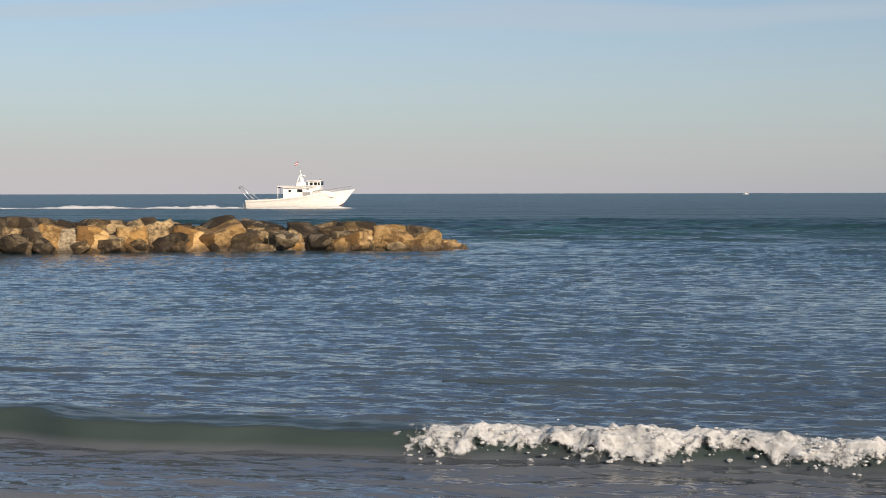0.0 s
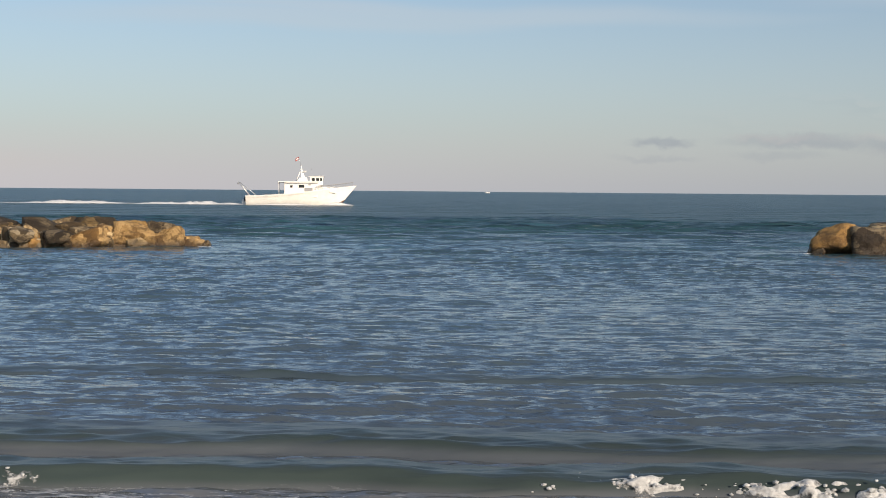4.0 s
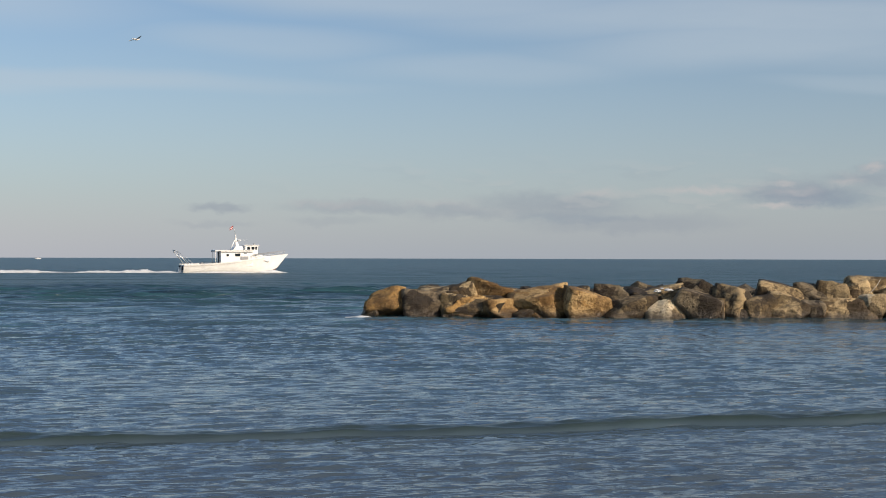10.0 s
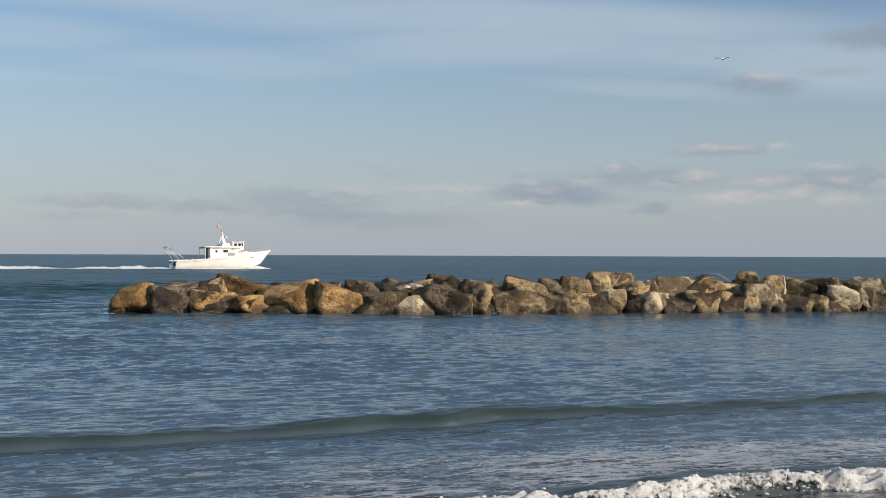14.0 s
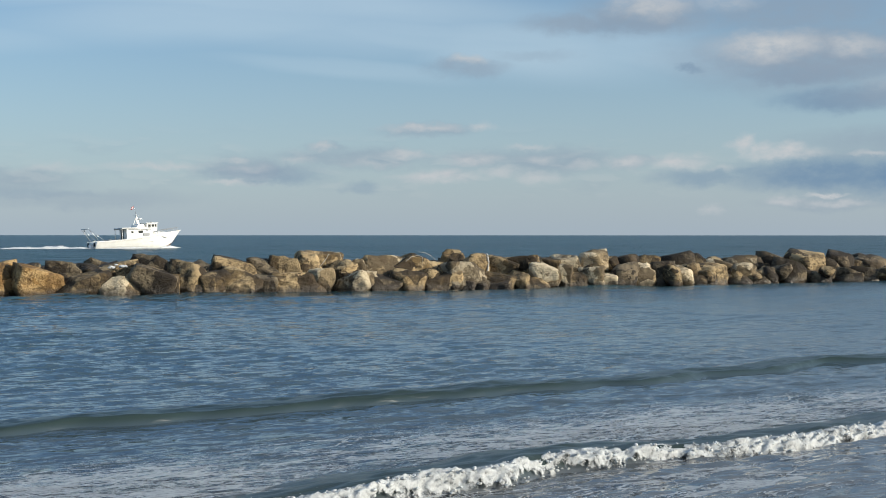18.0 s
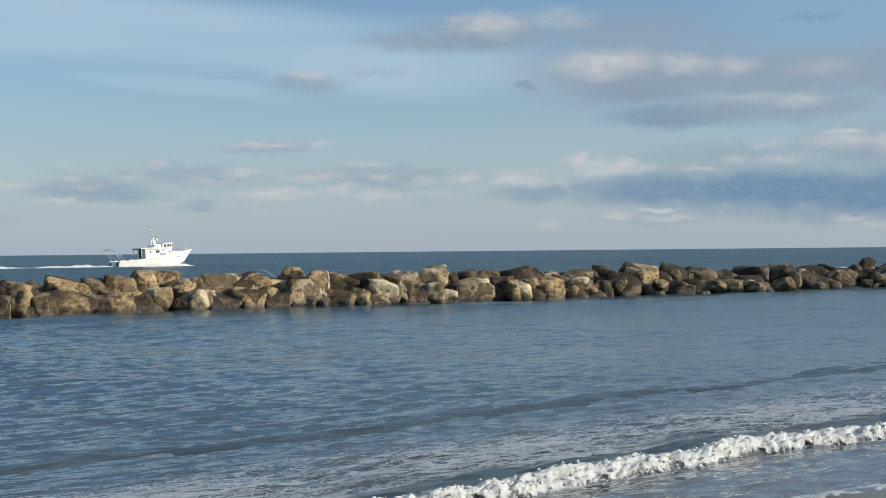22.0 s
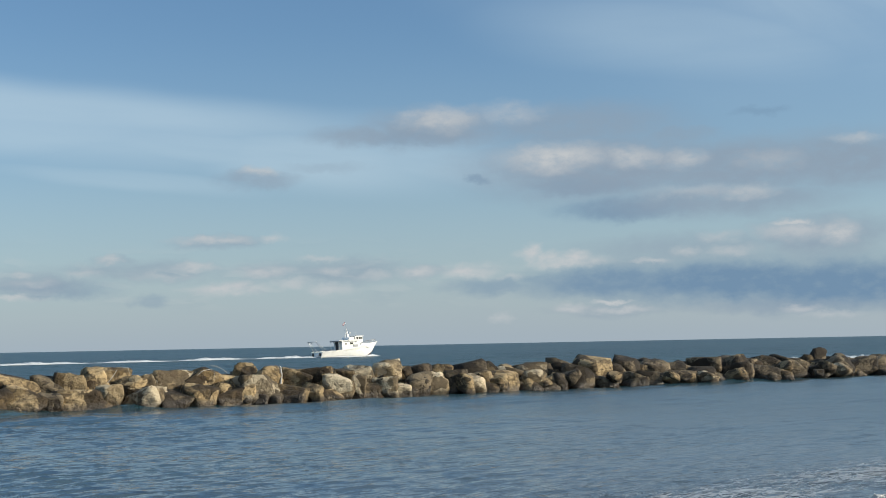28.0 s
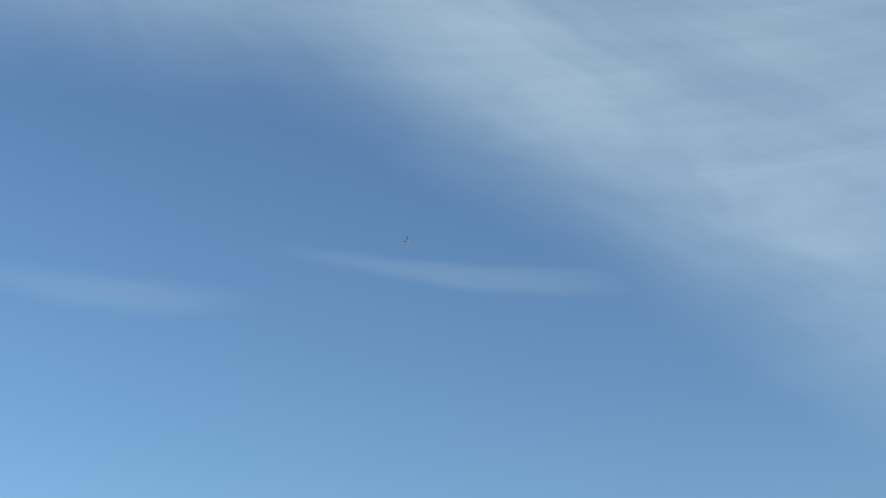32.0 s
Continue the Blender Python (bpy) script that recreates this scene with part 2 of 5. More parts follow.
cloud(LIT, 47.19, 2.65, 0.29, 0.16, 0.5)
cloud(LIT, 52.76, 3.10, 0.48, 0.11, 0.6)
cloud(LIT, 54.07, 3.51, 0.35, 0.18, 0.5)
cloud(LIT, 55.81, 3.43, 0.65, 0.20, 0.5)
cloud(LIT, 55.38, 3.99, 0.54, 0.20, 0.4)
cloud(LIT, 58.17, 4.46, 0.49, 0.13, 1)
cloud(LIT, 58.38, 4.13, 1.05, 0.33, 0.7)
cloud(LIT, 59.95, 4.02, 0.48, 0.41, 0.9)
cloud(LIT, 51.08, 1.52, 0.49, 0.07, 0.9)
cloud(LIT, 49.52, 1.25, 0.51, 0.18, 0.7)
cloud(LIT, 51.41, 1.23, 0.80, 0.13, 0.7)
cloud(LIT, 58.35, 1.09, 0.55, 0.15, 0.6)
cloud(LIT, 59.60, 0.85, 0.83, 0.13, 0.5)
cloud(LIT, 46.72, 0.94, 0.29, 0.18, 0.5)
cloud(LIT, 28.12, 2.89, 0.27, 0.11, 0.5)
cloud(LIT, 27.80, 2.02, 0.75, 0.11, 0.7)
cloud(LIT, 28.43, 2.56, 0.63, 0.17, 0.4)
cloud(LIT, 20.87, 2.57, 0.81, 0.18, 0.4)
cloud(LIT, 25.00, 2.67, 1.23, 0.16, 0.65)
cloud(LIT, 10.44, 2.15, 1.34, 0.13, 0.25)
cloud(LIT, 14.46, 2.17, 1.12, 0.16, 0.2)
cloud(LIT, -21.20, 1.05, 3.00, 0.42, 0.3)
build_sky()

sun = new("sun", bpy.data.lights.new("sun", "SUN"))
sun.data.energy, sun.data.angle, sun.data.color = 5.0, radians(0.6), (1.0, 0.86, 0.67)
sun.matrix_world = look((0, 0, 60), Vector((0, 0, 60)) - Vector((math.sin(radians(SUN_AZ)) * math.cos(radians(SUN_EL)), math.cos(radians(SUN_AZ)) * math.cos(radians(SUN_EL)), math.sin(radians(SUN_EL)))))


# ---- materials ----
def material(name):
    m = bpy.data.materials.new(name)
    m.use_nodes = True
    net = Net(m.node_tree)
    shade = net.add("ShaderNodeBsdfPrincipled")
    net.link(shade.outputs[0], net.add("ShaderNodeOutputMaterial").inputs[0])
    return m, net, shade


def coords(net, kind="Object"):
    return net.add("ShaderNodeTexCoord").outputs[kind]


def bump(net, shade, height, strength, distance):
    node = net.add("ShaderNodeBump")
    net.put(node.inputs["Height"], height)
    net.put(node.inputs["Strength"], strength)
    net.put(node.inputs["Distance"], distance)
    net.link(node.outputs[0], shade.inputs["Normal"])


def painted(name, color, rough=0.45, metal=0.0, grain=6.0, wear=0.12, relief=0.003):
    """A paint or metal with faint stains and relief."""
    m, net, shade = material(name)
    at = coords(net)
    large, fine = net.noise(at, grain * 0.25, 3.0), net.noise(at, grain * 3, 4.0)
    tone = net.ramp(net.math("ADD", net.math("MULTIPLY", large, 0.65), net.math("MULTIPLY", fine, 0.35)), 0.3, 0.7)
    net.link(net.mix(tone, tuple(c * (1 - wear) for c in color), tuple(min(1.0, c * (1 + wear * 0.4)) for c in color)), shade.inputs["Base Color"])
    net.link(net.ramp(fine, 0.3, 0.7, rough * 0.85, min(1.0, rough * 1.2)), shade.inputs["Roughness"])
    shade.inputs["Metallic"].default_value = metal
    bump(net, shade, fine, 0.3, relief)
    return m


def glassy(name, color):
    m, net, shade = material(name)
    shade.inputs["Base Color"].default_value = (*color, 1)
    shade.inputs["Roughness"].default_value = 0.06
    shade.inputs["IOR"].default_value = 1.5
    at = coords(net)
    bump(net, shade, net.noise(at, 3.0, 2.0), 0.1, 0.002)
    return m


def rock(name, dark, mid, light, blotch):
    """Weathered limestone: broad staining, pits, pale crust and a dark wet foot."""
    m, net, shade = material(name)
    own = net.add("ShaderNodeObjectInfo").outputs["Random"]
    at = net.vec("ADD", coords(net), net.xyz(net.math("MULTIPLY", own, 37.0), net.math("MULTIPLY", own, 11.0), 0.0))
    broad = net.noise(at, 1.3, 5.0, 0.6, 0.6)
    grain = net.noise(at, 7.0, 6.0, 0.65)
    strata = net.noise(net.vec("MULTIPLY", at, (1.0, 1.0, 1.7)), 2.6, 4.0, 0.6, 0.8)
    cell = net.add("ShaderNodeTexVoronoi", feature="DISTANCE_TO_EDGE")
    net.link(net.vec("ADD", at, net.vec("MULTIPLY", net.noise(at, 3.0, 3.0, 0.5, 0.0, True), (0.5, 0.5, 0.5))), cell.inputs["Vector"])
    cell.inputs["Scale"].default_value = 2.2
    crack = net.ramp(cell.outputs["Distance"], 0.0, 0.05)
    block = net.add("ShaderNodeTexVoronoi", feature="F1")
    net.link(net.vec("ADD", at, net.vec("MULTIPLY", net.noise(at, 4.0, 4.0, 0.6, 0.0, True), (0.35, 0.35, 0.35))), block.inputs["Vector"])
    block.inputs["Scale"].default_value = 1.5
    face = net.add("ShaderNodeSeparateColor")
    net.link(block.outputs["Color"], face.inputs[0])
    color = net.mix(net.ramp(net.math("ADD", net.math("MULTIPLY", broad, 0.7), net.math("MULTIPLY", face.outputs[0], 0.3)), 0.44, 0.64), dark, mid)
    color = net.mix(net.ramp(net.math("ADD", net.math("MULTIPLY", face.outputs[1], 0.35), net.math("ADD", net.math("MULTIPLY", broad, 0.35), net.math("MULTIPLY", grain, 0.35))), 0.50, 0.68, 0.0, 0.9), color, light)
    color = net.mix(net.ramp(strata, 0.50, 0.66, 0.0, 0.8), color, blotch)
    color = net.mix(net.ramp(grain, 0.24, 0.36, 0.6, 0.0), color, tuple(c * 0.35 for c in dark))
    color = net.mix(net.math("MULTIPLY", net.math("SUBTRACT", 1.0, crack), 0.16), color, tuple(c * 0.4 for c in dark))
    tint = net.math("ADD", 0.66, net.math("MULTIPLY", own, 0.70))
    color = net.mix(1.0, color, net.xyz(tint, tint, tint), "MULTIPLY")
    height = net.add("ShaderNodeSeparateXYZ")
    net.link(net.add("ShaderNodeNewGeometry").outputs["Position"], height.inputs[0])
    foot = net.ramp(net.math("ADD", height.outputs[2], net.math("MULTIPLY", net.math("SUBTRACT", broad, 0.5), 0.35)), 0.03, 0.36, 0.80, 0.0)
    color = net.mix(foot, color, (0.035, 0.024, 0.014))
    net.link(color, shade.inputs["Base Color"])
    net.link(net.ramp(foot, 0.0, 0.7, 0.92, 0.38), shade.inputs["Roughness"])
    bump(net, shade, net.math("ADD", net.math("MULTIPLY", grain, 0.6), net.math("ADD", net.math("MULTIPLY", strata, 0.5), net.math("MULTIPLY", crack, 0.07))), 1.0, 0.15)
    return m


ROCKS = (
    rock("dark_stone", (0.024, 0.017, 0.010), (0.075, 0.055, 0.032), (0.20, 0.155, 0.095), (0.024, 0.017, 0.011)),
    rock("brown_stone", (0.045, 0.031, 0.016), (0.170, 0.115, 0.050), (0.42, 0.31, 0.165), (0.045, 0.030, 0.017)),
    rock("ochre_stone", (0.19, 0.105, 0.034), (0.45, 0.265, 0.088), (0.60, 0.40, 0.175), (0.13, 0.075, 0.028)),
    rock("pale_stone", (0.10, 0.074, 0.042), (0.31, 0.232, 0.130), (0.60, 0.50, 0.34), (0.075, 0.052, 0.028)),
)


def water(name, ripple, gloss=0.08, shine=0.5, murk=0.0):
    """Sea water, a little turbid near the sand, with short ripples that the wind leaves rougher in the gap between the stone banks."""
    m, net, shade = material(name)
    at = coords(net)
    spot = net.add("ShaderNodeSeparateXYZ")
    here = net.add("ShaderNodeNewGeometry").outputs["Position"]
    net.link(here, spot.inputs[0])
    shore = net.math("ADD", spot.outputs[1], net.math("MULTIPLY", spot.outputs[0], 0.13))
    shallow = net.ramp(shore, 8.5, 22.0, 1.0, 0.0)
    mid = net.ramp(shore, 12.0, 60.0, 1.0, 0.0)
    far = net.ramp(shore, 26.0, 100.0)
    cloudy = net.noise(at, 0.12, 3.0)
    streak = net.noise(net.vec("MULTIPLY", here, (0.010, 0.035, 1.0)), 1.0, 4.0)
    ripple_tone = net.noise(net.vec("MULTIPLY", at, (0.16, 0.55, 1.0)), 1.0, 5.0, 0.65)
    # tone streaks put into the colour for the light and dark of far waves
    deep = net.mix(net.ramp(streak, 0.35, 0.65), SEA_DEEP, tuple(c * 1.35 for c in SEA_DEEP))
    ruffle_tone = net.noise(net.vec("MULTIPLY", here, (0.045, 0.20, 1.0)), 1.0, 4.0, 0.65)
    deep = net.mix(net.ramp(ruffle_tone, 0.40, 0.60, 0.0, 0.8), deep, tuple(c * 0.5 for c in SEA_DEEP))
    deep = net.mix(net.ramp(ripple_tone, 0.42, 0.62, 0.75, 0.0), deep, tuple(c * 0.55 for c in SEA_DEEP))
    color = net.mix(mid, deep, SEA_MID)
    color = net.mix(net.math("MULTIPLY", shallow, net.ramp(cloudy, 0.2, 0.7, 0.75, 1.0)), color, SEA_SHALLOW)
    # turbid by the sand, with the sky's reflection put into the pale grey colour
    color = net.mix(net.math("MULTIPLY", net.ramp(shore, 8.2, 12.5, 0.65, 0.0), 1.0), color, SEA_SANDY_SKY)
    color = net.mix(net.ramp(spot.outputs[2], 0.0, 0.09, 0.0, murk), color, net.mix(net.ramp(ripple_tone, 0.35, 0.65), SEA_MURKY, tuple(c * 0.75 for c in SEA_MURKY)))
    net.link(color, shade.inputs["Base Color"])
    net.link(net.math("ADD", net.ramp(far, 0.0, 1.0, gloss, 0.30), net.math("MULTIPLY", net.ramp(spot.outputs[0], 12.0, 38.0, 0.0, 0.17), net.ramp(shore, 46.0, 58.0, 1.0, 0.0))), shade.inputs["Roughness"])
    net.link(net.ramp(far, 0.0, 1.0, shine, 0.10), shade.inputs["Specular IOR Level"])
    shade.inputs["IOR"].default_value = 1.333
    calm = net.math("MAXIMUM", net.ramp(spot.outputs[0], 8.0, 36.0, 1.0, 0.35), net.ramp(shore, 50.0, 56.0))
    patch = net.ramp(net.noise(net.vec("MULTIPLY", at, (0.06, 0.16, 1.0)), 1.0, 3.0), 0.3, 0.7, 0.55, 1.15)
    wide = net.vec("MULTIPLY", at, (0.34, 1.0, 1.0))
    rip = net.math("ADD", net.math("MULTIPLY", net.noise(wide, 8.0, 2.0, 0.5, 0.3), 0.75), net.math("MULTIPLY", net.noise(wide, 3.0, 1.0, 0.5, 0.4), 1.3))
    rip = net.math("ADD", rip, net.math("MULTIPLY", net.math("MULTIPLY", far, net.ramp(shore, 120.0, 420.0, 60.0, 6.0)), net.noise(net.vec("MULTIPLY", here, (0.06, 0.17, 1.0)), 1.0, 3.0, 0.6)))
    bump(net, shade, rip, net.math("MULTIPLY", calm, patch), ripple)
    return m


SEA_DEEP, SEA_MID, SEA_SHALLOW = (0.026, 0.076, 0.100), (0.040, 0.070, 0.094), (0.052, 0.066, 0.080)
SEA_SANDY_SKY = (0.128, 0.134, 0.144)
SEA_MURKY = (0.031, 0.050, 0.046)
SEA = water("sea_water", 0.058, 0.07, 0.85)
WAVE = water("wave_water", 0.025, 0.28, 0.22, 0.85)


def foamy(name, scale, kind):
    """White froth: "solid", "torn" with ragged edges, or "lace" in thin strands. cover says how whole it is."""
    m, net, shade = material(name)
    at = coords(net)
    bubbles, clots = net.noise(at, scale * 4, 5.0, 0.7), net.noise(at, scale, 5.0, 0.65, 0.25)
    net.link(net.mix(net.ramp(net.math("ADD", net.math("MULTIPLY", bubbles, 0.5), net.math("MULTIPLY", clots, 0.5)), 0.36, 0.60), *((FROTH_GREY, FROTH_PALE) if kind == "torn" else (FROTH_DIM, FROTH_WHITE))), shade.inputs["Base Color"])
    shade.inputs["Roughness"].default_value = 0.6
    if kind == "torn":
        shade.inputs["Subsurface Weight"].default_value, shade.inputs["Subsurface Scale"].default_value = 0.6, 0.05
        shade.inputs["Subsurface Radius"].default_value = (1.0, 1.0, 1.0)
    cover = net.add("ShaderNodeAttribute", attribute_name="cover").outputs["Fac"]
    if kind == "torn":
        ragged = net.math("ADD", net.math("MULTIPLY", cover, 0.80), net.math("MULTIPLY", net.math("SUBTRACT", clots, 0.5), 1.5))
        net.link(net.ramp(ragged, 0.36, 0.66, 0.0, 0.97), shade.inputs["Alpha"])
    if kind == "lace":
        flat = net.vec("MULTIPLY", at, (0.30, 1.0, 1.0))
        flat = net.vec("ADD", flat, net.vec("MULTIPLY", net.vec("SUBTRACT", net.noise(flat, scale * 0.5, 3.0, 0.6, 0.0, True), (0.5, 0.5, 0.5)), (0.9 / scale, 0.9 / scale, 0.0)))
        big = net.noise(flat, scale * 0.11, 4.0, 0.6)
        amount = None
        for grow, thin in ((0.6, 0.0), (1.5, 0.03)):
            strands = net.noise(flat, scale * grow, 3.0, 0.5, 0.5)
            wide = net.ramp(net.math("MULTIPLY", cover, net.ramp(big, 0.30, 0.68)), 0.0, 0.9, 0.0, 0.13 - thin)
            strand = net.math("SUBTRACT", 1.0, net.math("DIVIDE", net.math("ABSOLUTE", net.math("SUBTRACT", strands, 0.5)), net.math("ADD", wide, 0.001)), clamp=True)
            amount = strand if amount is None else net.math("MAXIMUM", amount, strand)
        amount = net.math("MULTIPLY", amount, net.ramp(bubbles, 0.25, 0.55, 0.45, 1.15))
        net.link(net.ramp(amount, 0.10, 0.75, 0.0, 0.58), shade.inputs["Alpha"])
    bump(net, shade, bubbles, 0.4, 0.02)
    return m


FROTH_GREY, FROTH_PALE = (0.31, 0.325, 0.335), (0.52, 0.535, 0.535)
FROTH_DIM, FROTH_WHITE = (0.40, 0.42, 0.44), (0.66, 0.68, 0.69)
FOAM = foamy("froth", 6.0, "solid")
TORN = foamy("torn_froth", 10.0, "torn")
LACE = foamy("lacy_foam", 6.5, "lace")
WAKE_FOAM = foamy("wake_foam", 0.45, "lace")


def sandy():
    m, net, shade = material("sand")
    at = coords(net)
    spot = net.add("ShaderNodeSeparateXYZ")
    net.link(net.add("ShaderNodeNewGeometry").outputs["Position"], spot.inputs[0])
    grain, stain = net.noise(at, 90.0, 4.0, 0.7), net.noise(at, 0.7, 4.0)
    wet = net.ramp(net.math("ADD", spot.outputs[2], net.math("MULTIPLY", stain, 0.05)), 0.07, 0.16, 1.0, 0.0)
    dry = net.mix(net.ramp(grain, 0.3, 0.7), (0.26, 0.205, 0.14), (0.40, 0.33, 0.235))
    damp = net.mix(net.ramp(grain, 0.3, 0.7), (0.13, 0.105, 0.07), (0.20, 0.165, 0.115))
    net.link(net.mix(wet, dry, damp), shade.inputs["Base Color"])
    net.link(net.ramp(wet, 0.0, 1.0, 0.95, 0.30), shade.inputs["Roughness"])
    bump(net, shade, net.math("ADD", grain, net.math("MULTIPLY", stain, 3.0)), 0.4, 0.01)
    return m


SAND = sandy()
WHITE = painted("white_paint", (0.86, 0.85, 0.82), 0.35, wear=0.08)
CREAM = painted("cream_hull_paint", (0.88, 0.87, 0.83), 0.38, wear=0.10)
GREY = painted("grey_paint", (0.30, 0.31, 0.32), 0.5)
DARK = painted("dark_interior", (0.035, 0.035, 0.04), 0.6)
STEEL = painted("galvanised_steel", (0.55, 0.57, 0.58), 0.38, 0.6)
RUBBER = painted("black_rubber", (0.03, 0.03, 0.03), 0.7)
DECK = painted("deck_paint", (0.36, 0.30, 0.20), 0.7)
RED = painted("red_cloth", (0.45, 0.05, 0.05), 0.8)
FLAGWHITE = painted("white_cloth", (0.8, 0.8, 0.8), 0.8)
GLASS = glassy("dark_glass", (0.015, 0.02, 0.025))
WOOD = painted("bleached_driftwood", (0.50, 0.48, 0.43), 0.8, grain=14.0, wear=0.3, relief=0.01)
FEATHER = painted("white_feather", (0.66, 0.66, 0.64), 0.8)
GREYFEATHER = painted("grey_feather", (0.20, 0.21, 0.23), 0.8)
PALEFEATHER = painted("pale_grey_feather", (0.50, 0.51, 0.53), 0.8)
ANTIFOUL = painted("brown_bottom_paint", (0.16, 0.09, 0.06), 0.6)


# ---- mesh helpers ----
def mesh_of(name, verts, faces, mat, smooth=True):
    me = bpy.data.meshes.new(name)
    me.from_pydata([tuple(map(float, v)) for v in verts], [], faces)
    me.materials.append(mat)
    if smooth:
        me.polygons.foreach_set("use_smooth", [True] * len(me.polygons))
    me.update()
    return me


def grid_mesh(name, xyz, mat, cover=None):
    """A smooth sheet from an array of rows x columns x 3."""
    rows, cols = xyz.shape[:2]
    me = bpy.data.meshes.new(name)
    k = np.arange(rows * cols).reshape(rows, cols)
    quads = np.stack([k[:-1, :-1], k[:-1, 1:], k[1:, 1:], k[1:, :-1]], -1).reshape(-1, 4)
    me.vertices.add(rows * cols)
    me.vertices.foreach_set("co", xyz.astype(np.float32).ravel())
    me.loops.add(quads.size)
    me.loops.foreach_set("vertex_index", quads.astype(np.int32).ravel())
    me.polygons.add(len(quads))
    me.polygons.foreach_set("loop_start", np.arange(0, quads.size, 4, dtype=np.int32))
    me.polygons.foreach_set("use_smooth", np.ones(len(quads), dtype=bool))
    me.update(calc_edges=True)
    me.materials.append(mat)
    if cover is not None:
        me.attributes.new("cover", "FLOAT", "POINT").data.foreach_set("value", cover.astype(np.float32).ravel())
    return me


def part(name, bm, mat, parent, label=""):
    """Links a bmesh as one mesh under a thing or a part."""
    me = bpy.data.meshes.new(name)
    bm.to_mesh(me)
    bm.free()
    me.materials.append(mat)
    return hang(name, me, parent, label)


def hang(name, me, parent, label=""):
    ob = new(name, me)
    ob.parent = parent
    if label:
        ob["label"] = label
    return ob


def box(size, at, bevel=0.02, turn=(0, 0, 0), taper=None):
    bm = bmesh.new()
    bmesh.ops.create_cube(bm, size=1.0)
    for v in bm.verts:
        v.co = Vector(v.co[i] * size[i] for i in range(3))
        if taper:
            taper(v)
    if bevel:
        bmesh.ops.bevel(bm, geom=bm.edges[:], offset=bevel, segments=2, profile=0.5, affect="EDGES")
    bmesh.ops.transform(bm, matrix=pose(*at, *turn), verts=bm.verts)
    return bm


def tube(points, radius, sides=8, bm=None, ends=None):
    """A round bar along points; ends is the radius at the far end."""
    bm = bm or bmesh.new()
    points = [Vector(p) for p in points]
    rings, last = [], len(points) - 1
    for i, p in enumerate(points):
        way = (points[min(i + 1, last)] - points[max(i - 1, 0)]).normalized()
        side = way.cross(Vector((0.31, 0.17, 0.93))).normalized()
        up = side.cross(way)
        r = radius if ends is None else radius + (ends - radius) * i / last
        rings.append([bm.verts.new(p + r * (math.cos(a) * side + math.sin(a) * up)) for a in (2 * math.pi * k / sides for k in range(sides))])
    for a, b in zip(rings, rings[1:]):
        for k in range(sides):
            bm.faces.new((a[k], a[(k + 1) % sides], b[(k + 1) % sides], b[k])).smooth = True
    bm.faces.new(rings[0][::-1])
    bm.faces.new(rings[-1])
    return bm


# ---- ground ----
def shore_line(x):
    return 8.2 - 0.13 * np.clip(x, -40, 60) - 0.05 * np.clip(x, 0, 12)


def build_ground():
    xs = np.concatenate([[-4600, -1500, -400, -120], np.linspace(-60, 90, 121), [150, 400, 1500, 4600]])
    off = np.concatenate([[-4600, -1500, -400, -120, -60, -35], np.linspace(-22, 12, 120), [16, 22, 32, 48, 90, 200]])
    x, o = np.meshgrid(xs, off)
    y = shore_line(x) + o
    z = np.where(o < 0, -o * 0.058, -o * 0.06)
    z = np.where(o < -22, 22 * 0.058 + np.sqrt(np.maximum(-o - 22, 0)) * 0.15, z)
    z = np.maximum(z, -4.0) + 0.008 * np.sin(x * 1.7 + o) * np.sin(o * 2.1 + 0.6 * x)
    z += np.where(abs(o) < 25, 0.012 * np.sin(x * 0.55 + 1.0), 0)
    tagged(new("ground", grid_mesh("ground", np.stack([x, y, z], -1), SAND)), "gently sloping beach of wet brown sand", "sand", kind="structure")


build_ground()

# ---- sea ----
rng = np.random.default_rng(7)
WAVELETS = []
for k in range(112):
    length = 0.16 * (4.6 ** rng.random()) if k < 100 else 2.6 + 4.0 * rng.random()
    turn = rng.normal(0, 0.40 if k < 100 else 0.14)
    WAVELETS.append((2 * math.pi / length, turn, rng.random() * 6.283, (0.0044 * length ** 0.85 if k < 100 else 0.0066) * (0.6 + 0.8 * rng.random())))


SWELLS = [(2 * math.pi / w, rng.normal(0, 0.45), rng.random() * 6.283, 0.0095 * w ** 0.9) for w in np.linspace(1.3, 4.6, 22)]


def chop(x, y, gap):
    """Height of the short waves at a place on the sheet, without those too short for its mesh."""
    h = np.zeros_like(x)
    off = np.clip((np.hypot(x, y) - 38) / 45, 0, 1)
    for k, turn, phase, size in SWELLS:
        h += size * off * (np.exp(1.1 * np.sin(k * (y * math.cos(turn) + x * math.sin(turn)) + phase)) - 1.33)
    for k, turn, phase, size in WAVELETS:
        arg = k * (y * math.cos(turn) + x * math.sin(turn)) + phase
        keep = np.clip(6.283 / k / (2.2 * gap) - 0.6, 0, 1)
        h += size * keep * (np.exp(1.25 * np.sin(arg)) - 1.43) * 0.8
    return h


DRIFT = 17.0   # metres that the ripples travel to the sand over the clip


